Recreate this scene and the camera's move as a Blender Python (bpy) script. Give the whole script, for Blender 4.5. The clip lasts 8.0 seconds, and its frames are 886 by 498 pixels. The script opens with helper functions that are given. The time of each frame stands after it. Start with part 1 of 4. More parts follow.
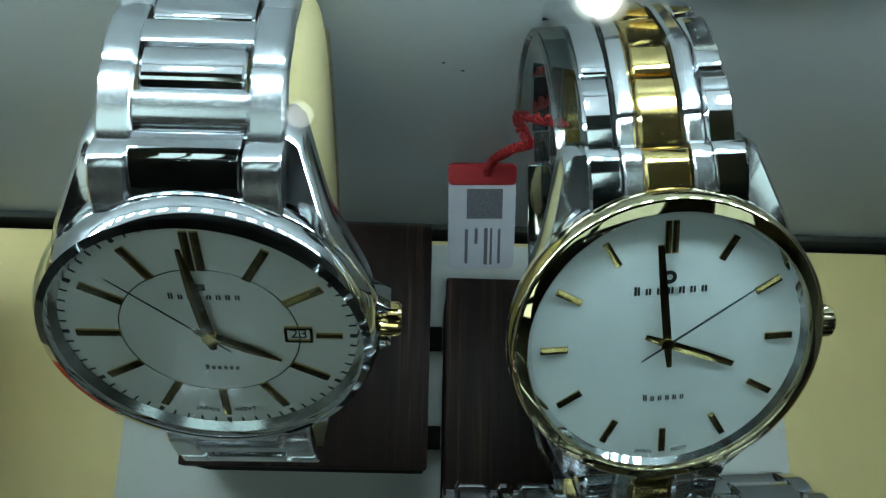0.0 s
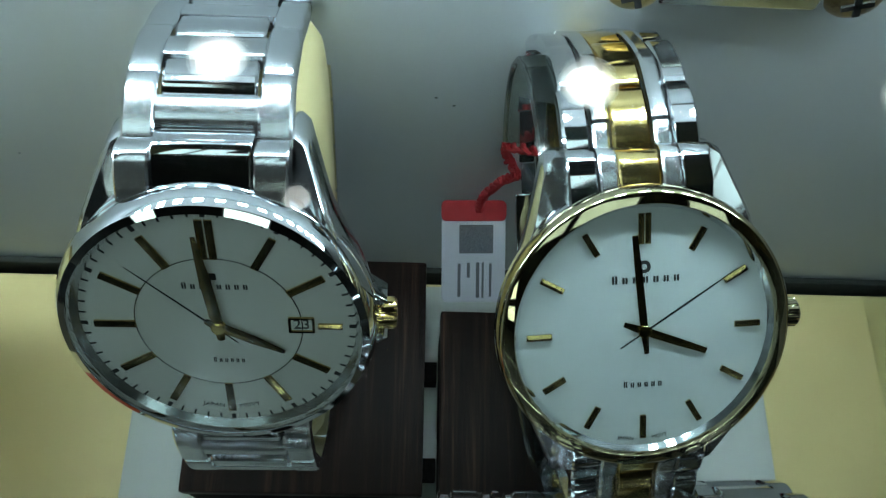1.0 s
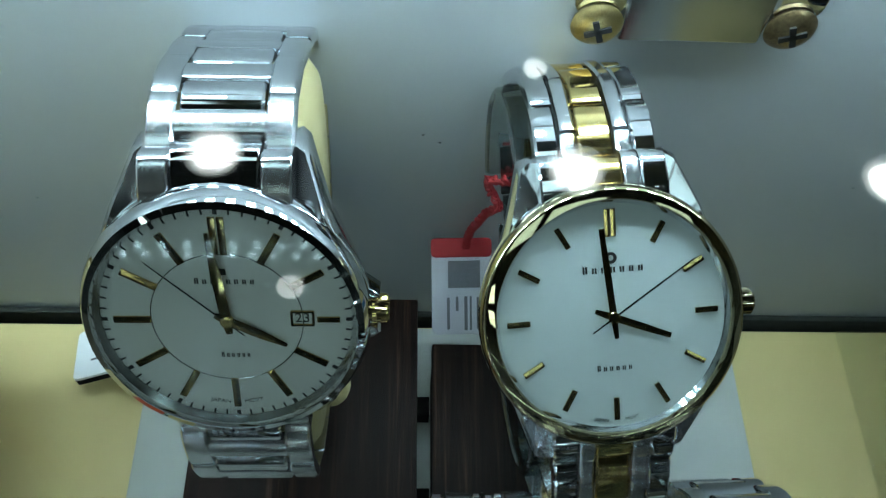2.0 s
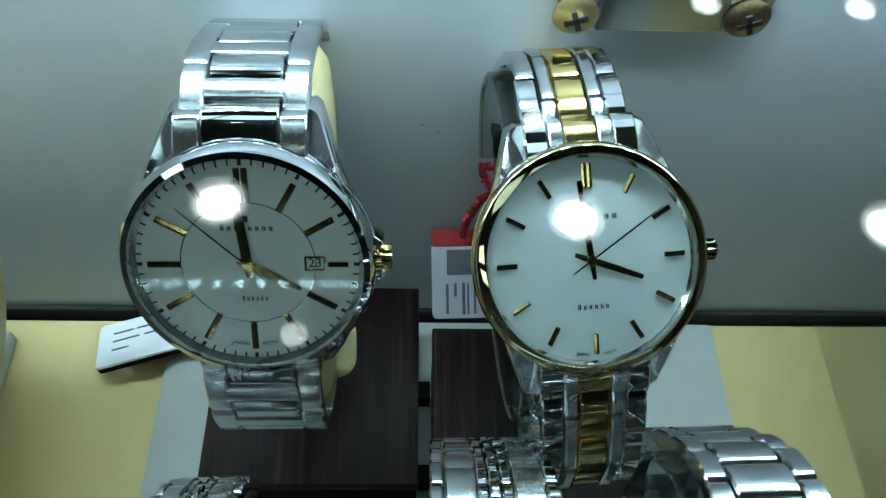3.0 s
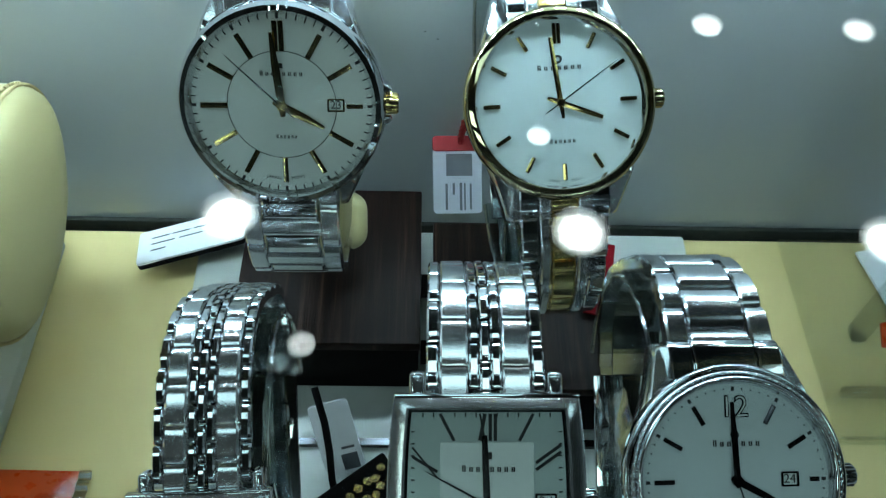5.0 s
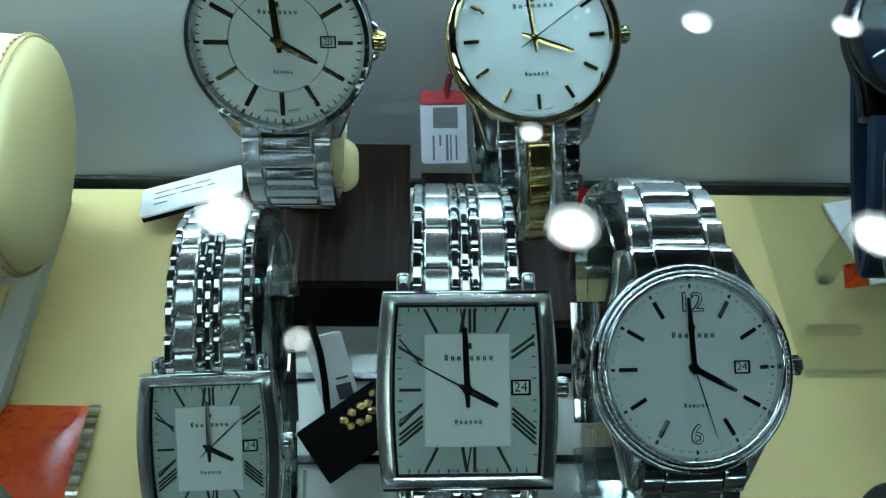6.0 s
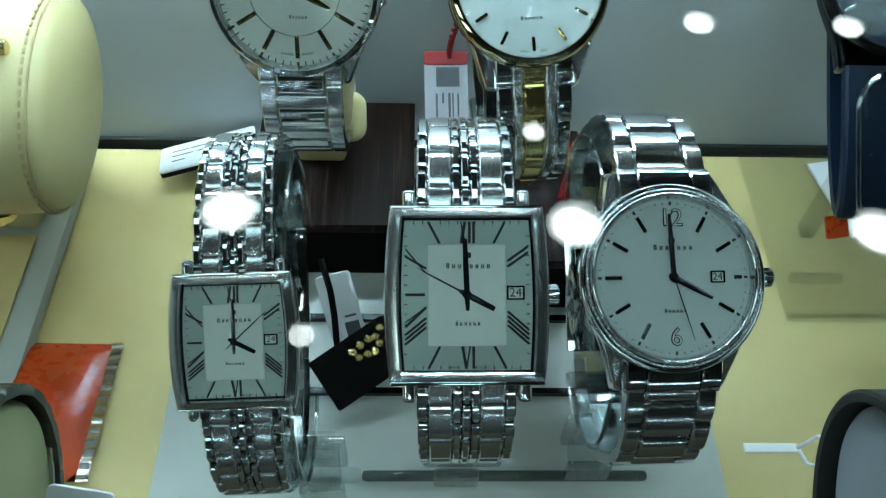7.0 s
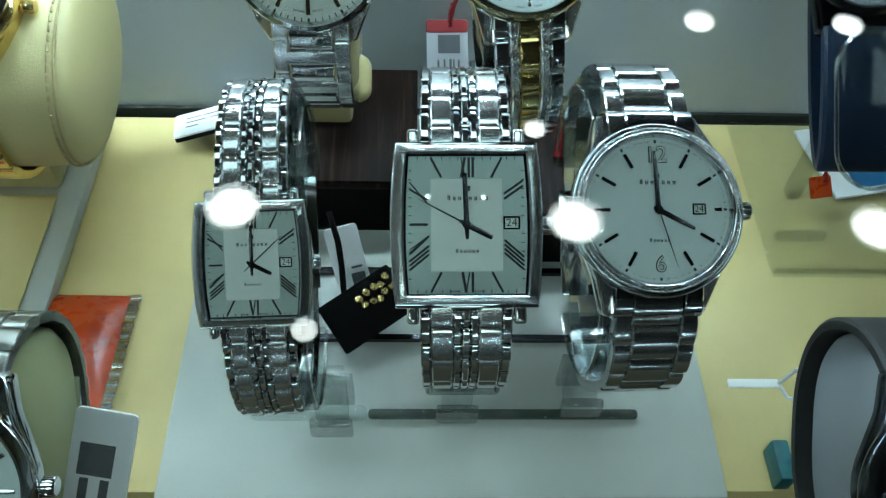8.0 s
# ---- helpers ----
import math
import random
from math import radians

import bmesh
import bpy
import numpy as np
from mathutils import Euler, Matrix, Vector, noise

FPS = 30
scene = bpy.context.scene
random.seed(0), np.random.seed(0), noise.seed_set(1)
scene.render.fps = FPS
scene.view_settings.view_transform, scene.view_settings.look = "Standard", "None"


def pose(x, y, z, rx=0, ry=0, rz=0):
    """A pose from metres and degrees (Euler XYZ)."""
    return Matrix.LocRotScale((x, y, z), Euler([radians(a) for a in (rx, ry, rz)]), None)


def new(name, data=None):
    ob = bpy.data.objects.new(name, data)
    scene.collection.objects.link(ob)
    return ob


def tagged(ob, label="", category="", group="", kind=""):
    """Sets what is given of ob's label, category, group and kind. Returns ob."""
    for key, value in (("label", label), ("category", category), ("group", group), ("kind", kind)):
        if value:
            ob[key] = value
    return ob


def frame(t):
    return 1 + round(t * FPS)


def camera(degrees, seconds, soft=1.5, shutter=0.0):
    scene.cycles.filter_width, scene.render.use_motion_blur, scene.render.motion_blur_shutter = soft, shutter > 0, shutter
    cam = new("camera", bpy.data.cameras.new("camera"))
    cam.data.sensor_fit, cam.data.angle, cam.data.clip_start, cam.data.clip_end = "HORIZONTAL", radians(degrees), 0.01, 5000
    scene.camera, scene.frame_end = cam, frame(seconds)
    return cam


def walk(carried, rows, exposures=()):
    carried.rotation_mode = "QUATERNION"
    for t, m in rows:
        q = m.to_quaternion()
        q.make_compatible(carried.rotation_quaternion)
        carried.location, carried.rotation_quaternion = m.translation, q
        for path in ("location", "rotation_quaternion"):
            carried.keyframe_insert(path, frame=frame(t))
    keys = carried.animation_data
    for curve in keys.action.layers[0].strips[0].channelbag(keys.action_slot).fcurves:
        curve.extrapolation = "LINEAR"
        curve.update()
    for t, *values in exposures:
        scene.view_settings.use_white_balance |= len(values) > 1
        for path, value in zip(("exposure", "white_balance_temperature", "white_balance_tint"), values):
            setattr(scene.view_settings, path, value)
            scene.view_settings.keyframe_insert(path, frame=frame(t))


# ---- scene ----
cam = camera(56.2, 8.0, soft=1.2)
METRES, EYE, TILT, LEAN, TURN = 0.175, 0.216, -72.0, -2.5, 1.0
ROWS = [
    (0.0, 0.0, 0.0, 0.0, 0.0, 0.0, -0.0),
    (0.5, 0.0008, -0.0199, -0.0325, -0.09, 2.34, -0.06),
    (1.0, 0.0022, -0.0479, -0.0713, -0.29, 5.98, 0.32),
    (1.5, 0.0051, -0.0763, -0.1144, -0.66, 9.38, 1.16),
    (3.0, 0.0086, -0.171, -0.2751, -0.28, 16.11, 1.72),
    (3.5, 0.0132, -0.2023, -0.3513, -0.37, 16.69, 2.32),
    (4.0, 0.0082, -0.2289, -0.4139, 0.18, 17.24, 1.31),
    (5.5, 0.0168, -0.3065, -0.5967, -0.02, 18.3, 1.69),
    (6.0, 0.0213, -0.331, -0.6588, -0.11, 18.33, 1.99),
    (6.5, 0.0212, -0.357, -0.7203, -0.05, 18.56, 2.03),
    (7.0, 0.0184, -0.3848, -0.7866, 0.09, 18.66, 1.87),
    (7.5, 0.0185, -0.4106, -0.8482, -0.0, 18.9, 2.27),
    (8.0, 0.0154, -0.4319, -0.8972, 0.23, 18.83, 1.88),
]
walk(cam, [(t, pose(0, 0, EYE, TILT, LEAN, TURN) @ pose(METRES * x, METRES * y, METRES * z, 90 + pitch, roll, yaw)) for t, x, y, z, yaw, pitch, roll in ROWS],
     [(0.0, -0.72, 6900, 14), (1.5, -0.60, 6650, 14), (3.0, -0.48, 6350, 11), (4.0, -0.27, 6350, 11), (6.0, 0.08, 6250, 10), (8.0, 0.33, 6550, 11)])

import bmesh, math, random
from mathutils import Matrix, Vector, Euler
random.seed(7)

# ---- light of the shop ----
LED = (0.745, 1.0, 1.14)
world = bpy.data.worlds.new("shop_air")
scene.world = world
world.use_nodes = True
world.node_tree.nodes["Background"].inputs[0].default_value = (0.55, 0.62, 0.60, 1)
world.node_tree.nodes["Background"].inputs[1].default_value = 0.006
LED_BACK, LED_FAR, LAMP_BIG, LAMP_SMALL, LAMP_FRONT, LIGHT_PANEL = 225.0, 26.0, 40.0, 18.0, 60.0, 2.9
LED_BAND, AISLE_FILL = 1.6, 6.5
GLASS_Z, WALL_Y = 0.186, 0.077


# ---- materials ----
def mat(name):
    m = bpy.data.materials.new(name)
    m.use_nodes = True
    nt = m.node_tree
    return m, nt, nt.nodes["Principled BSDF"]


def node(nt, kind, **props):
    n = nt.nodes.new(kind)
    for k, v in props.items():
        n.inputs[k.replace("_", " ")].default_value = v
    return n


def coords(nt, scale=(1, 1, 1)):
    tc = nt.nodes.new("ShaderNodeTexCoord")
    mp = nt.nodes.new("ShaderNodeMapping")
    mp.inputs["Scale"].default_value = scale
    nt.links.new(tc.outputs["Object"], mp.inputs["Vector"])
    return mp.outputs["Vector"]


def ramp(nt, fac, stops):
    r = nt.nodes.new("ShaderNodeValToRGB")
    while len(r.color_ramp.elements) < len(stops):
        r.color_ramp.elements.new(0.5)
    for e, (p, c) in zip(r.color_ramp.elements, stops):
        e.position, e.color = p, (*c, 1)
    nt.links.new(fac, r.inputs["Fac"])
    return r.outputs["Color"]


def surface(name, stops, rough, metal=0.0, scale=(400, 400, 400), detail=4.0, bump=0.0, rough_var=0.0, coarse=0.0, spec=0.5):
    """Colour between stops by noise of a real size, roughness that varies, fine relief."""
    m, nt, b = mat(name)
    v = coords(nt, scale)
    n = node(nt, "ShaderNodeTexNoise", Scale=1.0, Detail=detail)
    nt.links.new(v, n.inputs["Vector"])
    fac = n.outputs["Fac"]
    if coarse:
        n2 = node(nt, "ShaderNodeTexNoise", Scale=coarse, Detail=3.0)
        nt.links.new(coords(nt), n2.inputs["Vector"])
        mx = nt.nodes.new("ShaderNodeMath")
        mx.operation = "MULTIPLY_ADD"
        nt.links.new(n2.outputs["Fac"], mx.inputs[0])
        mx.inputs[1].default_value = 0.6
        half = nt.nodes.new("ShaderNodeMath")
        half.operation = "MULTIPLY"
        half.inputs[1].default_value = 0.4
        nt.links.new(fac, half.inputs[0])
        nt.links.new(half.outputs[0], mx.inputs[2])
        fac = mx.outputs[0]
    nt.links.new(ramp(nt, fac, stops), b.inputs["Base Color"])
    b.inputs["Metallic"].default_value = metal
    b.inputs["Roughness"].default_value = rough
    b.inputs["Specular IOR Level"].default_value = spec
    if rough_var:
        mr = nt.nodes.new("ShaderNodeMapRange")
        mr.inputs["To Min"].default_value, mr.inputs["To Max"].default_value = rough - rough_var, rough + rough_var
        nt.links.new(fac, mr.inputs["Value"])
        nt.links.new(mr.outputs[0], b.inputs["Roughness"])
    if bump:
        bp = node(nt, "ShaderNodeBump", Strength=bump, Distance=0.0002)
        nt.links.new(n.outputs["Fac"], bp.inputs["Height"])
        nt.links.new(bp.outputs["Normal"], b.inputs["Normal"])
    return m


def clear(name, tint, base, edge, rough=0.0, power=4.0):
    """Clear glass or acrylic: sees through, with gloss that grows towards the rim."""
    m, nt, b = mat(name)
    nt.nodes.remove(b)
    out = nt.nodes["Material Output"]
    tr = nt.nodes.new("ShaderNodeBsdfTransparent")
    tr.inputs[0].default_value = (*tint, 1)
    gl = nt.nodes.new("ShaderNodeBsdfGlossy")
    gl.inputs["Roughness"].default_value = rough
    lw = nt.nodes.new("ShaderNodeLayerWeight")
    lw.inputs["Blend"].default_value = 0.5
    pw = nt.nodes.new("ShaderNodeMath")
    pw.operation = "POWER"
    pw.inputs[1].default_value = power
    nt.links.new(lw.outputs["Facing"], pw.inputs[0])
    ma = nt.nodes.new("ShaderNodeMath")
    ma.operation = "MULTIPLY_ADD"
    ma.inputs[1].default_value, ma.inputs[2].default_value = edge, base
    ma.use_clamp = True
    nt.links.new(pw.outputs[0], ma.inputs[0])
    mix = nt.nodes.new("ShaderNodeMixShader")
    nt.links.new(ma.outputs[0], mix.inputs[0])
    nt.links.new(tr.outputs[0], mix.inputs[1])
    nt.links.new(gl.outputs[0], mix.inputs[2])
    nt.links.new(mix.outputs[0], out.inputs["Surface"])
    return m


def glow(name, colour, strength):
    m, nt, b = mat(name)
    nt.nodes.remove(b)
    e = node(nt, "ShaderNodeEmission", Color=(*colour, 1), Strength=strength)
    nt.links.new(e.outputs[0], nt.nodes["Material Output"].inputs["Surface"])
    return m


STEEL = surface("polished_steel", [(0.3, (0.66, 0.67, 0.69)), (0.7, (0.75, 0.76, 0.78))], 0.055, 1.0, (900, 900, 900), rough_var=0.015)
BRUSHED = surface("brushed_steel", [(0.3, (0.64, 0.65, 0.67)), (0.7, (0.74, 0.75, 0.77))], 0.20, 1.0, (9000, 260, 260), bump=0.003, rough_var=0.015)
LUG_STEEL = surface("soft_polished_steel", [(0.3, (0.64, 0.65, 0.67)), (0.7, (0.72, 0.73, 0.75))], 0.15, 1.0, (3000, 400, 400), rough_var=0.04)
FRAME_STEEL = surface("satin_steel", [(0.3, (0.54, 0.55, 0.56)), (0.7, (0.63, 0.64, 0.65))], 0.24, 1.0, (6000, 400, 400), rough_var=0.05)
GOLD = surface("polished_gold_plate", [(0.3, (0.72, 0.52, 0.20)), (0.7, (0.82, 0.62, 0.28))], 0.10, 1.0, (900, 900, 900), rough_var=0.04)
BRASS = surface("worn_brass", [(0.3, (0.50, 0.38, 0.15)), (0.7, (0.66, 0.52, 0.25))], 0.32, 1.0, (1500, 1500, 1500), rough_var=0.08)
DARK_BRASS = surface("tarnished_brass", [(0.3, (0.20, 0.14, 0.075)), (0.7, (0.34, 0.25, 0.13))], 0.34, 1.0, (1500, 1500, 1500), rough_var=0.08)
PALE_GOLD = surface("pale_gold_bezel", [(0.3, (0.44, 0.375, 0.225)), (0.7, (0.54, 0.46, 0.29))], 0.03, 1.0, (900, 900, 900), rough_var=0.02)
MIRROR_STEEL = surface("mirror_steel", [(0.3, (0.60, 0.61, 0.63)), (0.7, (0.68, 0.69, 0.71))], 0.025, 1.0, (900, 900, 900), rough_var=0.02)
# Gold of hands and batons, with dark reflections put into the colour.
DIM_GOLD = surface("dimmed_gold", [(0.3, (0.36, 0.26, 0.105)), (0.7, (0.50, 0.365, 0.16))], 0.08, 1.0, (900, 900, 900), rough_var=0.04)
DARK_STEEL = surface("dark_steel", [(0.3, (0.05, 0.055, 0.06)), (0.7, (0.09, 0.09, 0.10))], 0.2, 1.0)
INK = surface("black_print", [(0.3, (0.006, 0.007, 0.008)), (0.7, (0.012, 0.013, 0.014))], 0.45)
GREY_INK = surface("grey_print", [(0.3, (0.06, 0.065, 0.075)), (0.7, (0.13, 0.135, 0.15))], 0.6, scale=(2500, 2500, 2500))
WHITE_DIAL = surface("white_enamel_dial", [(0.3, (0.60, 0.65, 0.66)), (0.7, (0.65, 0.70, 0.71))], 0.30, scale=(300, 300, 300), rough_var=0.05)
PANEL_DIAL = surface("white_dial_panel", [(0.3, (0.76, 0.79, 0.77)), (0.7, (0.82, 0.85, 0.83))], 0.4, scale=(1500, 1500, 1500))
CARD = surface("white_card", [(0.3, (0.76, 0.77, 0.80)), (0.7, (0.84, 0.85, 0.87))], 0.5, scale=(900, 900, 900), coarse=60.0)
# Lilac card, with the shade behind the watch put into its colour.
LILAC_DIMMED = surface("dimmed_lilac_card", [(0.3, (0.42, 0.42, 0.48)), (0.7, (0.49, 0.49, 0.55))], 0.5, scale=(900, 900, 900), coarse=60.0)
GLASS = clear("showcase_glass", (0.93, 0.97, 0.955), 0.045, 0.75)
CRYSTAL = clear("watch_crystal", (0.965, 0.985, 0.98), 0.035, 0.7)
CRIMP = clear("crimped_film", (0.80, 0.80, 0.78), 0.50, 0.6, 0.18, 1.5)
SMOKED = clear("smoky_acrylic", (0.50, 0.54, 0.52), 0.04, 0.6, 0.05, 3.0)
SHEET = clear("thin_acrylic_sheet", (0.96, 0.97, 0.955), 0.05, 0.6, 0.08, 3.0)
EDGE = clear("acrylic_edge", (0.82, 0.85, 0.84), 0.16, 0.5, 0.12, 2.0)
CUFF_CLEAR = clear("smoky_clear_cuff", (0.80, 0.83, 0.82), 0.03, 0.22, 0.05, 4.0)
ACRYLIC = clear("clear_acrylic", (0.92, 0.945, 0.935), 0.03, 0.30, 0.06, 3.5)
WALL = surface("grey_laminate", [(0.25, (0.39, 0.43, 0.45)), (0.75, (0.49, 0.53, 0.55))], 0.36, scale=(900, 900, 900), coarse=14.0, rough_var=0.10)
# Near-black colour for the shadow along the foot of the back panel.
FOOT_SHADE = surface("dark_foot_shade", [(0.3, (0.022, 0.025, 0.022)), (0.7, (0.035, 0.038, 0.034))], 0.85, spec=0.1)
YELLOW = surface("yellow_leatherette", [(0.2, (0.56, 0.44, 0.185)), (0.8, (0.68, 0.55, 0.26))], 0.46, scale=(1200, 1200, 1200), coarse=22.0, bump=0.12)
OLIVE = surface("dull_olive_board", [(0.3, (0.045, 0.038, 0.018)), (0.7, (0.07, 0.058, 0.028))], 0.6, coarse=20.0)
PLATE = surface("white_leatherette", [(0.2, (0.40, 0.42, 0.39)), (0.8, (0.49, 0.51, 0.475))], 0.42, scale=(1600, 1600, 1600), coarse=35.0, bump=0.15)
CREAM = surface("cream_leatherette", [(0.2, (0.46, 0.39, 0.185)), (0.8, (0.55, 0.475, 0.245))], 0.5, scale=(1100, 1100, 1100), coarse=40.0, bump=0.6)
SAGE = surface("sage_leatherette", [(0.2, (0.29, 0.30, 0.15)), (0.8, (0.37, 0.375, 0.20))], 0.5, scale=(1100, 1100, 1100), coarse=40.0, bump=0.5)
THREAD = surface("tan_thread", [(0.3, (0.34, 0.27, 0.12)), (0.7, (0.44, 0.36, 0.18))], 0.8)
GREY_CUFF = surface("grey_foam", [(0.3, (0.33, 0.36, 0.40)), (0.7, (0.40, 0.43, 0.47))], 0.6, coarse=40.0, bump=0.2)
BLACK = surface("black_velvet", [(0.3, (0.003, 0.003, 0.003)), (0.7, (0.007, 0.0065, 0.006))], 0.9, spec=0.1)
NAVY = surface("navy_leather", [(0.3, (0.002, 0.006, 0.015)), (0.7, (0.005, 0.012, 0.028))], 0.35, scale=(1500, 1500, 1500), bump=0.2, spec=0.3)
GUNMETAL = surface("gunmetal_mesh", [(0.3, (0.13, 0.135, 0.12)), (0.7, (0.22, 0.225, 0.20))], 0.34, 1.0, (2500, 2500, 2500), bump=0.3, rough_var=0.06)
CHARCOAL = surface("charcoal_woven_strap", [(0.3, (0.005, 0.005, 0.005)), (0.7, (0.022, 0.022, 0.021))], 0.6, scale=(2500, 2500, 2500), bump=0.5)
RED = surface("red_cord", [(0.3, (0.27, 0.004, 0.008)), (0.7, (0.40, 0.010, 0.014))], 0.6, scale=(2500, 2500, 2500), bump=0.4)
DARK_RED = surface("dark_red_satin", [(0.3, (0.10, 0.003, 0.006)), (0.7, (0.16, 0.005, 0.009))], 0.85, scale=(2500, 2500, 2500), spec=0.05)
ORANGE = surface("orange_red_foil", [(0.2, (0.44, 0.026, 0.005)), (0.8, (0.58, 0.085, 0.012))], 0.28, coarse=30.0, rough_var=0.08)
TEAL = surface("teal_card", [(0.3, (0.008, 0.09, 0.11)), (0.7, (0.014, 0.13, 0.15))], 0.5)
PINK = surface("pink_card", [(0.3, (0.50, 0.04, 0.22)), (0.7, (0.60, 0.07, 0.28))], 0.5)
BLUE = surface("blue_card", [(0.3, (0.01, 0.12, 0.28)), (0.7, (0.02, 0.16, 0.36))], 0.5)
# Room surfaces out of view, near black so the glass mirrors no veil.
CEILING_DARKENED = surface("ceiling_darkened", [(0.3, (0.030, 0.032, 0.032)), (0.7, (0.045, 0.047, 0.047))], 0.8, scale=(3, 3, 3))
WALLS_DARKENED = surface("shop_wall_darkened", [(0.3, (0.035, 0.037, 0.037)), (0.7, (0.06, 0.063, 0.063))], 0.7, scale=(2, 2, 2))
FLOOR = surface("dark_shop_floor", [(0.3, (0.05, 0.05, 0.05)), (0.7, (0.08, 0.08, 0.077))], 0.4, scale=(4, 4, 4))
LED_MAT = glow("led_chip", LED, LED_BACK)
# Weak glow of an added band, mirrored as a pale streak in steel.
LED_BAND_MAT = glow("added_band_glow", LED, LED_BAND)
LED_FAR_MAT = glow("far_led_chip", LED, LED_FAR)
LAMP_MAT = glow("downlight_glow", (0.93, 1.0, 0.97), LAMP_BIG)
BOX_MAT = glow("panel_diffuser_glow", (0.76, 1.0, 1.08), LIGHT_PANEL)
# Added fill light from the front, for the upright dials.
AISLE_FILL_MAT = glow("aisle_fill_glow", (0.84, 1.0, 0.96), AISLE_FILL)
REFLECTOR_INNER = glow("lamp_reflector_inner", (0.93, 1.0, 0.97), 9.0)
REFLECTOR_OUTER = glow("lamp_reflector_outer", (0.93, 1.0, 0.97), 3.0)
LAMP_FAINT = glow("faint_downlight_glow", (0.93, 1.0, 0.97), 9.0)
LAMP_FRONT_MAT = glow("aisle_downlight_glow", LED, LAMP_FRONT)
LAMP_DIM = glow("small_downlight_glow", (0.93, 1.0, 0.97), LAMP_SMALL)


def sunray(name, a, b_):
    """Silver dial, brushed from its middle outwards."""
    m, nt, b = mat(name)
    tc = nt.nodes.new("ShaderNodeTexCoord")
    sep = nt.nodes.new("ShaderNodeSeparateXYZ")
    nt.links.new(tc.outputs["Object"], sep.inputs[0])
    at = nt.nodes.new("ShaderNodeMath")
    at.operation = "ARCTAN2"
    nt.links.new(sep.outputs["Y"], at.inputs[0])
    nt.links.new(sep.outputs["X"], at.inputs[1])
    comb = nt.nodes.new("ShaderNodeCombineXYZ")
    nt.links.new(at.outputs[0], comb.inputs["X"])
    n = node(nt, "ShaderNodeTexNoise", Scale=45.0, Detail=3.0)
    nt.links.new(comb.outputs[0], n.inputs["Vector"])
    nt.links.new(ramp(nt, n.outputs["Fac"], [(0.3, a), (0.7, b_)]), b.inputs["Base Color"])
    b.inputs["Metallic"].default_value = 0.28
    b.inputs["Roughness"].default_value = 0.36
    b.inputs["Anisotropic"].default_value = 0.75
    tg = nt.nodes.new("ShaderNodeTangent")
    tg.direction_type, tg.axis = "RADIAL", "Z"
    nt.links.new(tg.outputs[0], b.inputs["Tangent"])
    return m


DARK_SUNRAY = sunray("grey_sunray_dial", (0.40, 0.47, 0.455), (0.55, 0.62, 0.60))
SUNRAY = sunray("silver_sunray_dial", (0.80, 0.82, 0.78), (0.90, 0.91, 0.87))


def striped_wood():
    m, nt, b = mat("dark_striped_veneer")
    v = coords(nt, (1, 0.035, 0.3))
    w = node(nt, "ShaderNodeTexNoise", Scale=420.0, Detail=5.0, Roughness=0.65)
    nt.links.new(v, w.inputs["Vector"])
    w2 = node(nt, "ShaderNodeTexNoise", Scale=1500.0, Detail=3.0)
    nt.links.new(v, w2.inputs["Vector"])
    ad = nt.nodes.new("ShaderNodeMath")
    ad.operation = "MULTIPLY_ADD"
    nt.links.new(w2.outputs["Fac"], ad.inputs[0])
    ad.inputs[1].default_value = 0.35
    sc = nt.nodes.new("ShaderNodeMath")
    sc.operation = "MULTIPLY"
    sc.inputs[1].default_value = 0.65
    nt.links.new(w.outputs["Fac"], sc.inputs[0])
    nt.links.new(sc.outputs[0], ad.inputs[2])
    col = ramp(nt, ad.outputs[0], [(0.36, (0.003, 0.0014, 0.0010)), (0.50, (0.010, 0.0040, 0.0028)), (0.58, (0.020, 0.0090, 0.0062)), (0.70, (0.062, 0.033, 0.023))])
    nt.links.new(col, b.inputs["Base Color"])
    b.inputs["Roughness"].default_value = 0.55
    b.inputs["Specular IOR Level"].default_value = 0.12
    bp = node(nt, "ShaderNodeBump", Strength=0.2, Distance=0.0002)
    nt.links.new(ad.outputs[0], bp.inputs["Height"])
    nt.links.new(bp.outputs["Normal"], b.inputs["Normal"])
    return m


WOOD = striped_wood()


# ---- mesh helpers ----
def finish(bm, sharp=38):
    bmesh.ops.recalc_face_normals(bm, faces=bm.faces)
    for f in bm.faces:
        f.smooth = True
    for e in bm.edges:
        if len(e.link_faces) == 2 and e.calc_face_angle(0) > radians(sharp):
            e.smooth = False


def mesh_of(name, bm, material, sharp=38):
    finish(bm, sharp)
    me = bpy.data.meshes.new(name)
    bm.to_mesh(me)
    bm.free()
    me.materials.append(material)
    return me


def place(name, me, parent=None, m=None, label=""):
    ob = new(name, me)
    if parent:
        ob.parent = parent
    if m is not None:
        ob.matrix_basis = m
    return tagged(ob, label)


def part(name, bm, material, parent=None, label="", m=None, sharp=38):
    return place(name, mesh_of(name, bm, material, sharp), parent, m, label)


def empty(name, m, label, category, group=""):
    ob = new(name)
    ob.empty_display_size = 0.01
    ob.matrix_basis = m
    return tagged(ob, label, category, group)


def box(x0, x1, y0, y1, z0, z1, bevel=0.0, seg=2):
    bm = bmesh.new()
    bmesh.ops.create_cube(bm, size=1)
    for v in bm.verts:
        v.co = ((x0 + x1) / 2 + v.co.x * (x1 - x0), (y0 + y1) / 2 + v.co.y * (y1 - y0), (z0 + z1) / 2 + v.co.z * (z1 - z0))
    if bevel:
        bmesh.ops.bevel(bm, geom=bm.edges[:], offset=bevel, segments=seg, affect="EDGES", profile=0.5)
    return bm


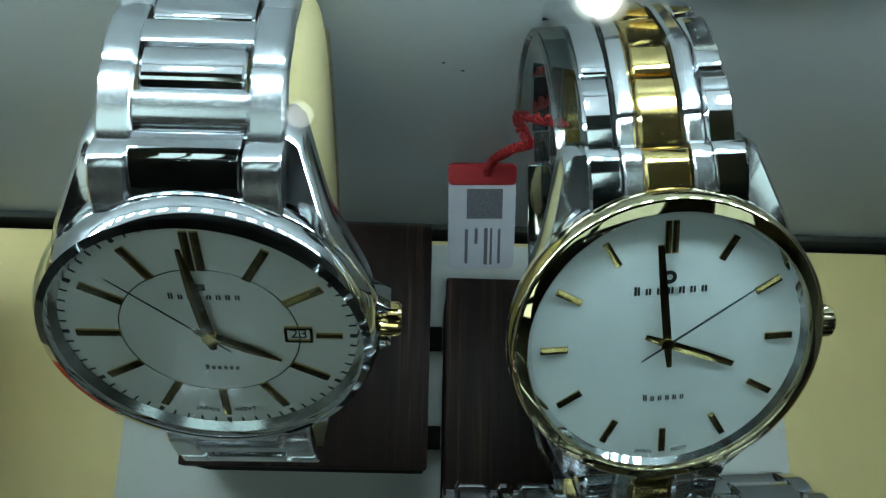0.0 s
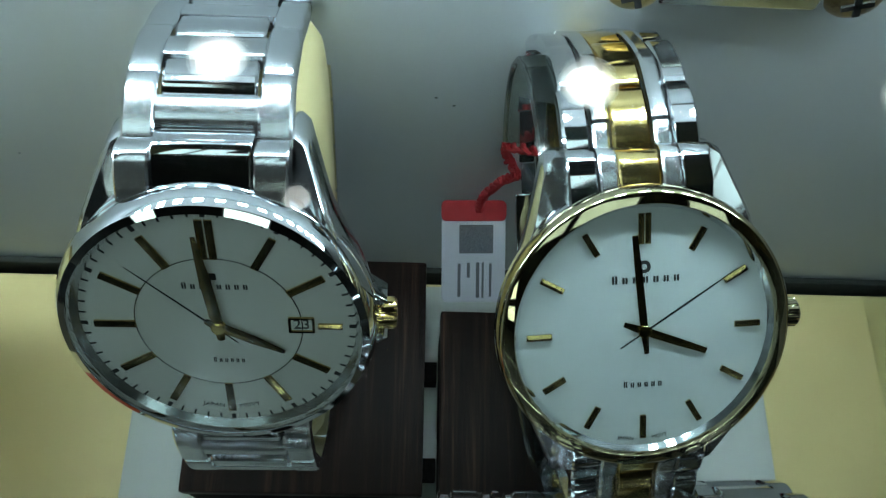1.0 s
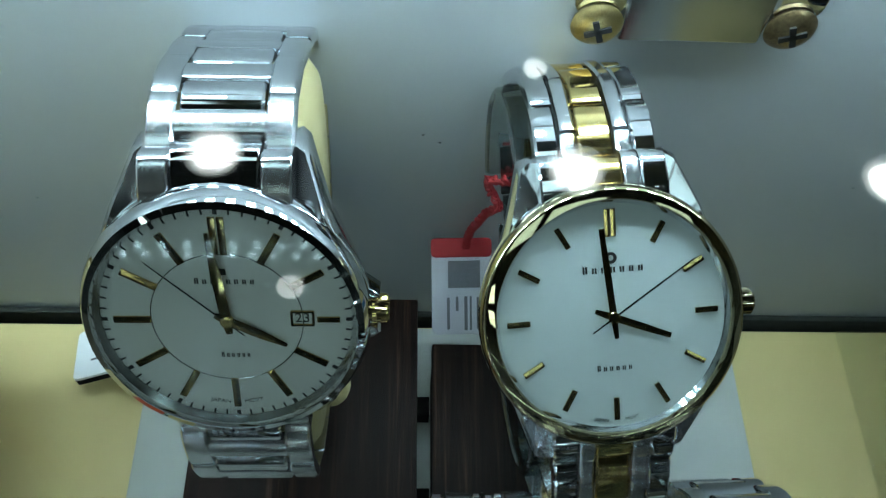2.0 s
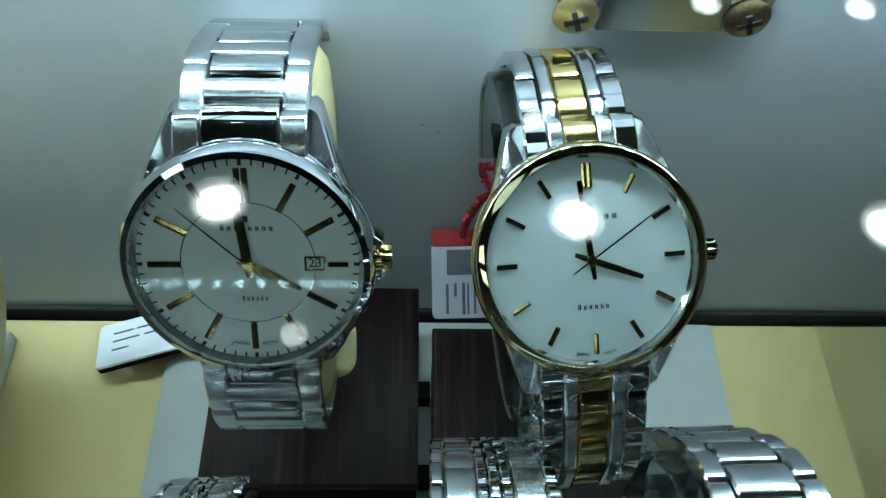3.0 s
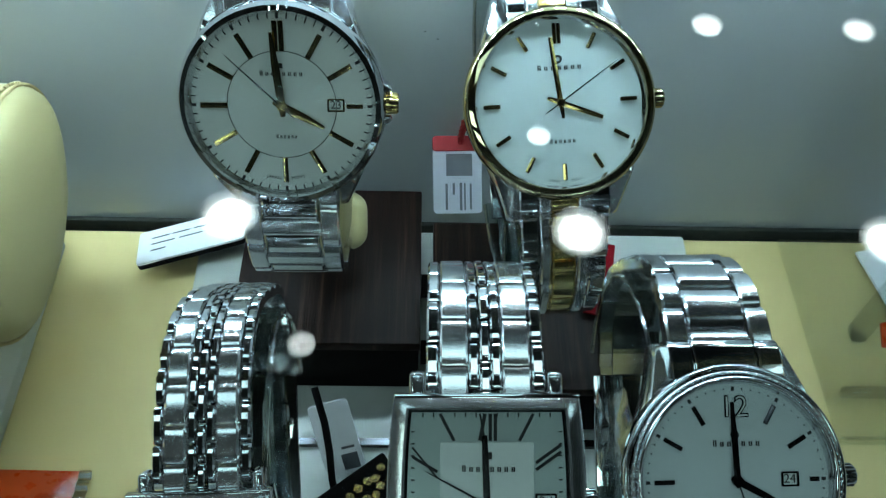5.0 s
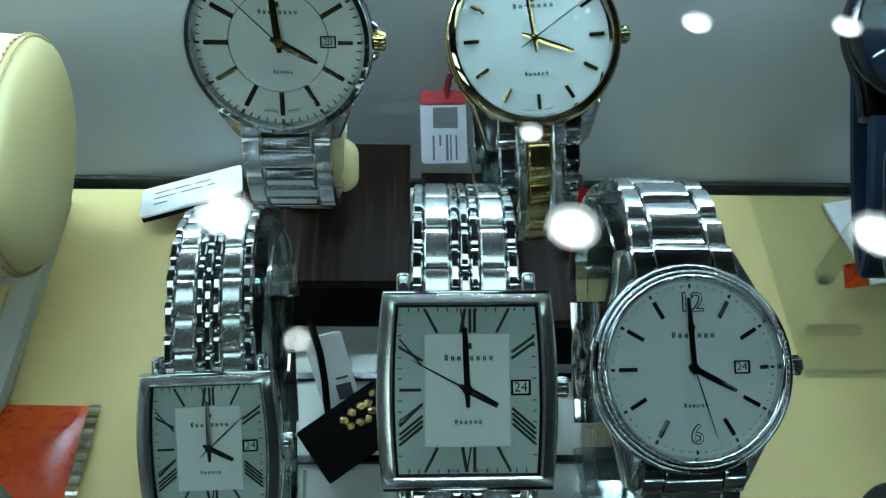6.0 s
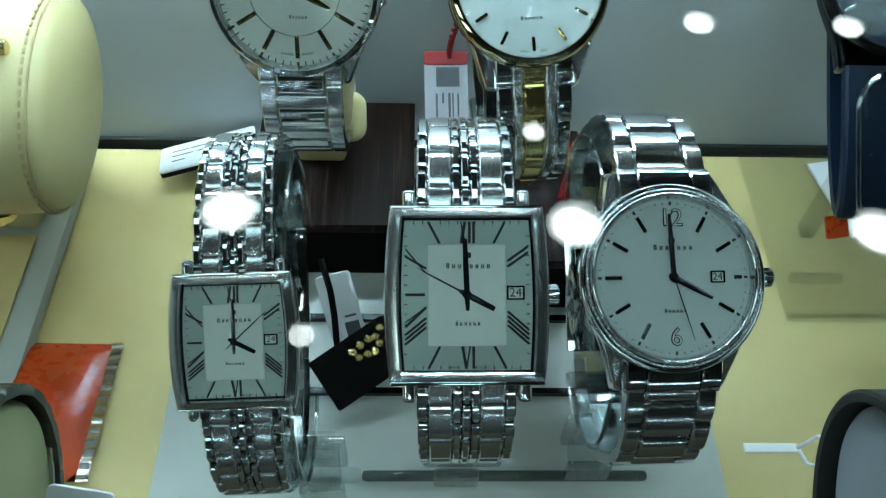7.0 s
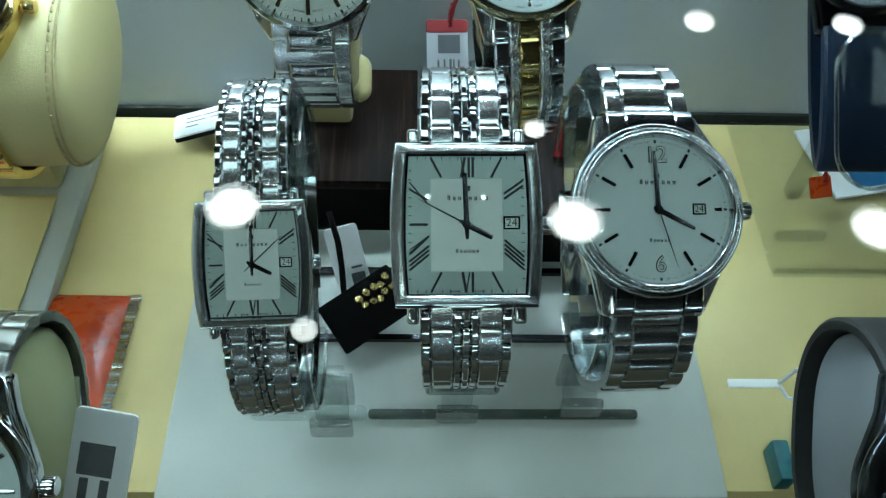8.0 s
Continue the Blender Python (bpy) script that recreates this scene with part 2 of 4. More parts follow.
def lathe(profile, n=96, wave=None):
    """Turn (r, z) points about Z; a closed ring where the profile closes on itself. wave(angle, r, z) gives (r, z)."""
    bm = bmesh.new()
    rings = []
    for i in range(n):
        a = 2 * math.pi * i / n
        row = []
        for r, z in profile:
            if wave:
                r, z = wave(i, r, z)
            row.append(bm.verts.new((r * math.cos(a), r * math.sin(a), z)))
        rings.append(row)
    k = len(profile)
    for i in range(n):
        p, q = rings[i], rings[(i + 1) % n]
        for j in range(k - 1):
            bm.faces.new((p[j], q[j], q[j + 1], p[j + 1]))
    bmesh.ops.remove_doubles(bm, verts=bm.verts, dist=1e-7)
    return bm


def slab(outline, z0, z1, bevel=0.0, seg=2):
    """A flat piece with this outline (x, y), from z0 to z1."""
    bm = bmesh.new()
    f = bm.faces.new([bm.verts.new((x, y, z0)) for x, y in outline])
    r = bmesh.ops.extrude_face_region(bm, geom=[f])
    for v in r["geom"]:
        if isinstance(v, bmesh.types.BMVert):
            v.co.z = z1
    if bevel:
        top = [e for e in bm.edges if all(abs(v.co.z - z1) < 1e-7 for v in e.verts)]
        bmesh.ops.bevel(bm, geom=top, offset=bevel, segments=seg, affect="EDGES", profile=0.5)
    return bm


def join(*bms):
    out = bmesh.new()
    for b in bms:
        me = bpy.data.meshes.new("tmp")
        b.to_mesh(me)
        b.free()
        out.from_mesh(me)
        bpy.data.meshes.remove(me)
    return out


def moved(bm, m):
    bmesh.ops.transform(bm, matrix=m, verts=bm.verts)
    return bm


def rounded(w, h, r, n=6):
    """Outline of a rounded rectangle of half sizes w, h."""
    pts = []
    for cx, cy, a0 in ((w - r, h - r, 0), (-w + r, h - r, 90), (-w + r, -h + r, 180), (w - r, -h + r, 270)):
        for i in range(n + 1):
            a = radians(a0 + 90 * i / n)
            pts.append((cx + r * math.cos(a), cy + r * math.sin(a)))
    return pts


def barrel(w, h, bulge, lift=0.0, n=10):
    """Outline of a case with bowed sides and nearly straight ends."""
    pts = []
    for i in range(n + 1):
        s = -1 + 2 * i / n
        pts.append((w + bulge * (1 - s * s), h * s))
    for i in range(1, n):
        s = 1 - 2 * i / n
        pts.append((w * s, h + lift * (1 - s * s)))
    for i in range(n + 1):
        s = 1 - 2 * i / n
        pts.append((-w - bulge * (1 - s * s), h * s))
    for i in range(1, n):
        s = -1 + 2 * i / n
        pts.append((w * s, -h - lift * (1 - s * s)))
    return pts


def frame_ring(rows):
    """Rings of equal-length outlines, each at its height: joined into a closed rim."""
    bm = bmesh.new()
    vs = [[bm.verts.new((x, y, z)) for x, y in o] for o, z in rows]
    k = len(rows)
    n = len(vs[0])
    for j in range(k):
        a, b = vs[j], vs[(j + 1) % k]
        for i in range(n):
            bm.faces.new((a[i], a[(i + 1) % n], b[(i + 1) % n], b[i]))
    return bm


def tube(points, r, n=8, closed=False):
    """A round cord through the points."""
    bm = bmesh.new()
    rings = []
    for i, p in enumerate(points):
        p = Vector(p)
        t = (Vector(points[min(i + 1, len(points) - 1)]) - Vector(points[max(i - 1, 0)])).normalized()
        s = t.orthogonal() if abs(t.x) > 0.95 else t.cross(Vector((1, 0, 0)))
        s.normalize()
        u = t.cross(s)
        rings.append([bm.verts.new(p + r * (math.cos(2 * math.pi * k / n) * s + math.sin(2 * math.pi * k / n) * u)) for k in range(n)])
    for a, b in zip(rings, rings[1:]):
        for k in range(n):
            bm.faces.new((a[k], a[(k + 1) % n], b[(k + 1) % n], b[k]))
    bm.faces.new(rings[0])
    bm.faces.new(rings[-1])
    return bm


def words(text, size, material, parent, m, name="printing", depth=0.00004, grow=0.0):
    cu = bpy.data.curves.new("words", "FONT")
    cu.body, cu.size, cu.align_x, cu.align_y, cu.extrude = text, size, "CENTER", "CENTER", depth
    cu.resolution_u, cu.offset = 3, grow
    ob = bpy.data.objects.new("words", cu)
    scene.collection.objects.link(ob)
    bpy.context.view_layer.update()
    me = bpy.data.meshes.new_from_object(ob.evaluated_get(bpy.context.evaluated_depsgraph_get()))
    bpy.data.objects.remove(ob)
    me.name = name
    me.materials.clear()
    me.materials.append(material)
    return place(name, me, parent, m)


# ---- the shop round the showcase ----
def structure(name, bm, material, label=""):
    return tagged(part(name, bm, material, None, label), kind="structure")


structure("floor", box(-3, 3, -3, 3, -1.0, -0.95), FLOOR)
# Unseen ceiling and walls, darkened to keep reflected haze off the glass.
structure("ceiling", box(-3, 3, -3, 3, 1.75, 1.80), CEILING_DARKENED)
structure("wall_north", box(-3, 3, 2.95, 3, -0.95, 1.75), WALLS_DARKENED)
structure("wall_south", box(-3, 3, -3, -2.95, -0.95, 1.75), WALLS_DARKENED)
structure("wall_east", box(2.95, 3, -2.95, 2.95, -0.95, 1.75), WALLS_DARKENED)
structure("wall_west", box(-3, -2.95, -2.95, 2.95, -0.95, 1.75), WALLS_DARKENED)

# showcase: cabinet below, grey back panel, side panels, front pane, top pane
structure("showcase_cabinet", box(-0.62, 0.72, -0.32, 0.10, -0.95, -0.030, 0.004), OLIVE)
structure("wall_back_panel", box(-0.60, 0.70, WALL_Y, WALL_Y + 0.018, -0.030, GLASS_Z - 0.001), WALL)
structure("wall_side_left", box(-0.618, -0.602, -0.30, WALL_Y + 0.018, -0.030, GLASS_Z - 0.001), WALL)
structure("wall_side_right", box(0.702, 0.718, -0.30, WALL_Y + 0.018, -0.030, GLASS_Z - 0.001), WALL)
# Dark strip that stands for the shadow where the panel meets the shelf.
structure("wall_foot_shade", box(-0.60, 0.70, WALL_Y - 0.0022, WALL_Y - 0.0002, -0.0250, 0.0030, 0.0006), FOOT_SHADE)
structure("window_1", box(-0.62, 0.72, -0.306, -0.3005, -0.030, GLASS_Z - 0.001), GLASS, "clear front pane of the showcase").visible_shadow = False
structure("window_2", box(-0.62, 0.72, -0.306, WALL_Y + 0.018, GLASS_Z, GLASS_Z + 0.005), GLASS, "clear glass top of the showcase").visible_shadow = False
structure("shelf", box(-0.60, 0.70, -0.083, 0.0730, -0.012, 0.0, 0.0012), YELLOW, "yellow leatherette display shelf")


def led_strip(label, y, z, x0, x1, pitch, size, material, tilt, glow_band=None):
    root = empty("led_strip", pose(0, y, z, tilt), label, "light strip")
    part("carrier", box(x0, x1, -0.0095, 0.0095, 0.0012, 0.0024), CARD, root)
    # Unseen glowing band, added to give polished steel a continuous white reflection.
    if glow_band:
        part("glow_band", box(x0, x1, -0.0095, 0.0095, 0.0006, 0.0011), glow_band, root, "added glowing band behind the light diodes")
    me = mesh_of("led", box(-size / 2, size / 2, -size / 2, size / 2, 0, 0.001), material)
    n = int((x1 - x0) / pitch)
    for i in range(n):
        place("led", me, root, pose(x0 + (i + 0.5) * pitch, 0, 0))
    return root


structure("showcase_opposite", box(-0.75, 0.60, -0.58, -0.4830, -0.95, 0.150, 0.003), FLOOR)
led_strip("strip of white light diodes under the glass at the back panel", WALL_Y - 0.0115, GLASS_Z - 0.0045, -0.50, 0.155, 0.0167, 0.007, LED_MAT, 0, LED_BAND_MAT)
led_strip("far strip of white light diodes across the aisle", -0.48, 0.1190, -0.60, 0.45, 0.0167, 0.005, LED_FAR_MAT, 90)


def downlight(x, y, r, material, label):
    root = empty("ceiling_lamp", pose(x, y, 1.75), label, "ceiling lamp", "ceiling downlights")
    part("rim", lathe([(r * 1.20, -0.002), (r * 1.26, -0.010), (r * 1.34, -0.004), (r * 1.34, 0.0), (r * 1.20, 0.0), (r * 1.20, -0.002)], 40), STEEL, root)
    bm = bmesh.new()
    bmesh.ops.create_circle(bm, cap_ends=True, segments=40, radius=r * 0.86)
    part("diffuser", moved(bm, pose(0, 0, -0.004)), material, root)
    part("reflector", lathe([(r * 0.86, -0.0040), (r * 0.96, -0.0044), (r * 1.06, -0.0050)], 40), REFLECTOR_INNER, root, "glowing reflector ring")
    part("reflector", lathe([(r * 1.06, -0.0050), (r * 1.20, -0.0058)], 40), REFLECTOR_OUTER, root, "faintly glowing reflector ring")
    return root


for dx, dy, dz, r, m, in ((0.190, 0.605, 0.772, 0.060, LAMP_MAT), (-0.217, 0.612, 0.760, 0.060, LAMP_MAT),
                          (0.316, 0.751, 0.588, 0.040, LAMP_DIM), (0.456, 0.703, 0.552, 0.040, LAMP_DIM), (0.495, 0.532, 0.687, 0.060, LAMP_MAT),
                          (-0.133, 0.50, 0.855, 0.026, LAMP_FAINT), (0.14, 0.694, 0.706, 0.028, LAMP_DIM)):
    k = (1.747 - (2 * GLASS_Z - 0.236)) / dz
    downlight(0.004 + dx * k, -0.14 + dy * k, r, m, "round white recessed downlight in the shop ceiling")
# Last three panels are added fill, placed where no crystal mirrors them.
for x, y, m in ((-0.75, -0.31, BOX_MAT), (0.05, -0.31, BOX_MAT), (1.32, -0.31, BOX_MAT), (0.06, -2.15, AISLE_FILL_MAT), (-1.75, -1.45, AISLE_FILL_MAT), (-1.75, -2.20, AISLE_FILL_MAT)):
    panel = empty("ceiling_panel", pose(x, y, 1.7495), "unseen white rectangular light panel in the shop ceiling", "ceiling light", "ceiling light panels")
    part("frame", join(box(-0.36, 0.36, -0.28, -0.25, -0.012, 0, 0.002), box(-0.36, 0.36, 0.25, 0.28, -0.012, 0, 0.002),
                       box(-0.36, -0.3302, -0.2498, 0.2498, -0.012, 0, 0.002), box(0.3302, 0.36, -0.2498, 0.2498, -0.012, 0, 0.002)), CARD, panel)
    part("diffuser", box(-0.3295, 0.3295, -0.2495, 0.2495, -0.008, -0.004), m, panel)
for i in range(9):
    downlight(-0.40 + 0.13 * i, -0.72, 0.007, LAMP_FRONT_MAT, "small bright spotlight over the showcase")


# ---- bracelets ----
def loop_path(a, b, cz, y0, yc=0.0, p=2.9):
    """Round the squared oval that a bracelet follows, from lug to lug."""
    pts, n = [], 1500

    def spot(f):
        sn, cs = math.sin(f), math.cos(f)
        return yc + a * math.copysign(abs(sn) ** (2 / p), sn), cz + b * math.copysign(abs(cs) ** (2 / p), cs)
    f0 = math.asin(((y0 - yc) / a) ** (p / 2))
    f1 = 2 * math.pi - math.asin(((y0 + yc) / a) ** (p / 2))
    s, last = 0.0, spot(f0 - 0.002)
    for i in range(n + 1):
        q = spot(f0 + (f1 - f0) * i / n)
        d = (q[0] - last[0], q[1] - last[1])
        if i:
            s += math.hypot(*d)
        pts.append((s, q[0], q[1], math.atan2(d[1], d[0])))
        last = q
    return pts


def at(path, s):
    lo, hi = 0, len(path) - 1
    while hi - lo > 1:
        mid = (lo + hi) // 2
        if path[mid][0] < s:
            lo = mid
        else:
            hi = mid
    return path[lo]


def link_mesh(w, l, t, dome, ch, material):
    """One bracelet link: arched along its length, chamfered at the sides."""
    prof = [(-l / 2, -t), (l / 2, -t)] + [(l / 2 * s, -dome * abs(s) ** 4) for s in (1.0, 0.93, 0.8, 0.5, 0.0, -0.5, -0.8, -0.93, -1.0)]
    bm = bmesh.new()
    rows = []
    for x, k in ((-w / 2, 1), (-w / 2 + ch, 0), (w / 2 - ch, 0), (w / 2, 1)):
        rows.append([bm.verts.new((x, y * (1 - 0.5 * k * ch / l), z - (k * ch if z > -t else 0))) for y, z in prof])
    for p, q in zip(rows, rows[1:]):
        for i in range(len(prof)):
            j = (i + 1) % len(prof)
            bm.faces.new((p[i], p[j], q[j], q[i]))
    bm.faces.new(rows[0])
    bm.faces.new(rows[-1])
    return mesh_of("link", bm, material, 30)


def bracelet(root, path, pitch, columns, thick=0.0026, taper=0.0, clasp=STEEL):
    """columns: x, width, material, offset in links, height, dome and, where shorter than the pitch, the share of it."""
    total = path[-1][0]
    s, y, z, a = at(path, total * 0.5)
    width = max(x + w / 2 for x, w, *_ in columns)
    base = part("bracelet", box(-width * 0.9, width * 0.9, -0.016, 0.016, -0.0042, -0.0030, 0.0004), clasp, root, m=pose(0, y, z, math.degrees(a)))
    inv = base.matrix_basis.inverted()
    n = int(total / pitch)
    gap = total / n
    for x, w, material, off, lift, dome, *share in columns:
        me = link_mesh(w - 0.00018, gap * (share[0] if share else 0.945), thick, dome, min(0.0004, w * 0.18), material)
        for i in range(n + (1 if off else 0)):
            s = (i + 0.5 - off) * gap
            if s < -1e-6 or s > total + 1e-6:
                continue
            _, y, z, a = at(path, s)
            k = 1 - taper * min(1, 2 * min(s, total - s) / total)
            place("link", me, base, inv @ pose(x * k, y, z, math.degrees(a)) @ pose(0, 0, lift) @ Matrix.Diagonal((k, 1, 1, 1)))
    return base


def strap(root, path, width, thick, material, name="strap", label=""):
    bm = bmesh.new()
    rows = []
    step = max(1, len(path) // 120)
    for s, y, z, a in path[::step]:
        n = (-math.sin(a), math.cos(a))
        row = []
        for x, h in ((-width / 2, -thick), (-width / 2, -thick * 0.3), (-width / 2 + 0.0008, 0), (width / 2 - 0.0008, 0), (width / 2, -thick * 0.3), (width / 2, -thick)):
            row.append(bm.verts.new((x, y + n[0] * h, z + n[1] * h)))
        rows.append(row)
    for p, q in zip(rows, rows[1:]):
        for i in range(6):
            j = (i + 1) % 6
            bm.faces.new((p[i], p[j], q[j], q[i]))
    bm.faces.new(rows[0])
    bm.faces.new(rows[-1])
    return part(name, bm, material, root, label)


# ---- faces of the watches ----
def bars(rows, z, h, bevel=0.00008):
    """Small raised bars: x, y, length, width, turn."""
    out = []
    for x, y, l, w, a in rows:
        out.append(moved(box(-w / 2, w / 2, -l / 2, l / 2, 0, h, bevel, 1), pose(x, y, z, 0, 0, a)))
    return join(*out)


def mark(root, x, y, width, h, blocks, material=INK, z=0.00005, name="brand_mark"):
    """A name on the dial, as a row of plain blocks."""
    rows = []
    step = width / blocks
    for i in range(blocks):
        k = 1.0 if i else 1.3
        u = x - width / 2 + (i + 0.5) * step
        rows.append((u, y + h * (k - 1) / 2, h * k * 0.80, step * 0.21, 0))
        rows.append((u + step * 0.30, y + h * (k - 1) / 2, h * k * 0.80, step * 0.21, 0))
    return part(name, bars(rows, z, 0.00008, 0.00002), material, root)


def hand(root, name, length, tail, w0, w1, angle, z, material, h=0.00022):
    """A hand that tapers, ridged along its middle; angle clockwise from twelve."""
    pts = [(-w0 * 0.6, -tail), (w0 * 0.6, -tail), (w0, 0), (w0 * 0.95, length * 0.55), (w1, length), (-w1, length), (-w0 * 0.95, length * 0.55), (-w0, 0)]
    bm = bmesh.new()
    lo = [bm.verts.new((x, y, z)) for x, y in pts]
    top = [bm.verts.new((0, y * 0.99, z + h)) for y in (-tail, 0, length * 0.55, length)]
    bm.faces.new(lo)
    r, l = [lo[1], lo[2], lo[3], lo[4]], [lo[0], lo[7], lo[6], lo[5]]
    for s in (r, l):
        for i in range(3):
            bm.faces.new((s[i], s[i + 1], top[i + 1], top[i]))
    bm.faces.new((lo[0], lo[1], top[0]))
    bm.faces.new((lo[4], lo[5], top[3]))
    return part(name, moved(bm, pose(0, 0, 0, 0, 0, -angle)), material, root, sharp=20)


def index(root, r0, r1, w, angle, material, h=0.0005, double=False, name="index"):
    """An applied baton with a roof-shaped top."""
    bms = []
    for dx in ((-w * 0.62, w * 0.62) if double else (0,)):
        bm = bmesh.new()
        lo = [bm.verts.new(p) for p in ((dx - w / 2, r0, 0), (dx + w / 2, r0, 0), (dx + w / 2, r1, 0), (dx - w / 2, r1, 0))]
        hi = [bm.verts.new(p) for p in ((dx - w / 2, r0, h * 0.6), (dx + w / 2, r0, h * 0.6), (dx + w / 2, r1, h * 0.6), (dx - w / 2, r1, h * 0.6))]
        ra, rb = bm.verts.new((dx, r0 + w * 0.3, h)), bm.verts.new((dx, r1 - w * 0.3, h))
        for i in range(4):
            bm.faces.new((lo[i], lo[(i + 1) % 4], hi[(i + 1) % 4], hi[i]))
        bm.faces.new((hi[0], hi[1], ra))
        bm.faces.new((hi[2], hi[3], rb))
        bm.faces.new((hi[1], hi[2], rb, ra))
        bm.faces.new((hi[3], hi[0], ra, rb))
        bms.append(bm)
    return part(name, moved(join(*bms), pose(0, 0, 0.00002, 0, 0, -angle)), material, root, sharp=15)


def crown(root, x, r, l, material, guard=0.0):
    n = 48
    bm = lathe([(0.0, l), (r * 0.8, l), (r, l * 0.85), (r, l * 0.1), (r * 0.75, 0), (0.0, 0)], n, lambda i, rr, z: (rr * (0.9 if (i // 2) % 2 else 1.0), z) if rr > r * 0.9 else (rr, z))
    part("crown", moved(bm, pose(x, 0, -0.0030, 0, 90, 0)), material, root)
    if guard:
        for sgn in (1, -1):
            pts = [(x - 0.003, sgn * 0.0022), (x + 0.0012, sgn * 0.0026), (x + 0.0016, sgn * 0.0034), (x - 0.002, sgn * 0.0062)]
            part("crown_guard", slab(pts if sgn > 0 else pts[::-1], -0.0052, -0.0012, 0.0004), STEEL, root)


def date_window(root, x, y, w, h, text, rim=STEEL):
    part("date_frame", frame_ring([(rounded(w, h, 0.0002, 2), 0.0), (rounded(w, h, 0.0002, 2), 0.00035), (rounded(w * 0.8, h * 0.76, 0.0001, 2), 0.00035), (rounded(w * 0.8, h * 0.76, 0.0001, 2), 0.0)]), rim, root, m=pose(x, y, 0))
    part("date_disc", slab(rounded(w * 0.79, h * 0.75, 0.0001, 2), 0.00002, 0.00006), PANEL_DIAL, root, m=pose(x, y, 0))
    words(text, h * 1.75, INK, root, pose(x, y, 0.00012), "date_figures")


def hull_case(r, lug_w, lug_y, z0, z1, drop, shoulder=0.0):
    """Round case body that runs out into lugs which bow downwards."""
    pts = [(r * math.cos(2 * math.pi * i / 96), r * math.sin(2 * math.pi * i / 96)) for i in range(96)]
    for sx in (1, -1):
        for sy in (1, -1):
            pts += [(sx * lug_w, sy * lug_y), (sx * (lug_w - 0.0012), sy * (lug_y + 0.0008))]
    c = sorted(set(pts))

    def half(seq):
        out = []
        for p in seq:
            while len(out) > 1 and (out[-1][0] - out[-2][0]) * (p[1] - out[-2][1]) - (out[-1][1] - out[-2][1]) * (p[0] - out[-2][0]) <= 0:
                out.pop()
            out.append(p)
        return out[:-1]
    ring = half(c) + half(c[::-1])
    dense = []
    for i, p in enumerate(ring):
        q = ring[(i + 1) % len(ring)]
        k = max(1, int(math.hypot(q[0] - p[0], q[1] - p[1]) / 0.0015))
        dense += [(p[0] + (q[0] - p[0]) * j / k, p[1] + (q[1] - p[1]) * j / k) for j in range(k)]
    rows = []
    for sc, z in ((0.0, z0), (0.90, z0), (0.985, z0 + 0.0012), (1.0, (z0 + z1) / 2), (0.992, z1 - 0.0007), (0.965, z1), (0.0, z1)):
        rows.append([(x * sc, y * sc, z - drop * max(0.0, abs(y * sc) - r * 0.80) * 0.42) for x, y in dense])
    bm = bmesh.new()
    vs = [[bm.verts.new(p) for p in row] for row in rows]
    n = len(dense)
    for a, b in zip(vs, vs[1:]):
        for i in range(n):
            bm.faces.new((a[i], a[(i + 1) % n], b[(i + 1) % n], b[i]))
    bmesh.ops.remove_doubles(bm, verts=bm.verts, dist=1e-6)
    return bm


def end_link(root, x0, x1, y0, y1, z, material, sgn, dome=0.0026):
    """The piece between the lugs, arched down towards the first link."""
    bm = bmesh.new()
    ch = 0.0003
    rows = []
    for x, k in ((x0, 1), (x0 + ch, 0), (x1 - ch, 0), (x1, 1)):
        top = [(y0 + (y1 - y0) * u, z - dome * u * u - (0.0005 if u > 0.97 else 0.0) - k * ch) for u in (0, 0.2, 0.4, 0.6, 0.8, 0.93, 1.0)]
        rows.append([bm.verts.new((x, sgn * y, zz)) for y, zz in [(y0, z - 0.0045), *top, (y1, z - 0.0062)]])
    n = len(rows[0])
    for p, q in zip(rows, rows[1:]):
        for i in range(n):
            bm.faces.new((p[i], p[(i + 1) % n], q[(i + 1) % n], q[i]))
    bm.faces.new(rows[0])
    bm.faces.new(rows[-1])
    part("end_link", bm, material, root, sharp=30)


def half_round(r0, r1, h, z, n=128, wave=None):
    """A ring of half-round section between two radii."""
    k = 8
    prof = [((r0 + r1) / 2 - (r1 - r0) / 2 * math.cos(math.pi * i / k), z + h * math.sin(math.pi * i / k)) for i in range(k + 1)]
    return lathe(prof + [(r1, z - 0.0014), (r0, z - 0.0014), prof[0]], n, wave)


def round_dial(root, r, material):
    return part("dial", lathe([(0.0, -0.0008), (r, -0.0008), (r, 0.0), (0.0, 0.0)], 96), material, root)


def dots_ring(r, n, size, skip=(), length=0.0):
    rows = []
    for i in range(n):
        if i in skip:
            continue
        a = 360 * i / n
        rows.append((r * math.sin(radians(a)), r * math.cos(radians(a)), length or size, size, -a))
    return rows


def watch_root(name, c, e, label):
    return empty(name, pose(*c, *e), label, "wristwatch", "wristwatches in the showcase")

# ---- display stand ----
base = tagged(part("display_base", box(-0.070, 0.096, -0.087, 0.070, 0.0002, 0.006, 0.0012), PLATE, None), "white leatherette base plate lying on the yellow shelf", "display base")
BOARD = 0.033
stand = empty("watch_stand", pose(0, 0, 0.0062), "dark striped wooden two-block watch stand on the white base", "display stand")
part("block", box(-0.048, 0.004, 0.0104, 0.065, 0.0, BOARD - 0.0106, 0.0004), BLACK, stand, "black velvet block body")
part("block", box(0.0084, 0.0605, -0.003, 0.0525, 0.0, BOARD - 0.0106, 0.0004), BLACK, stand, "black velvet block body")
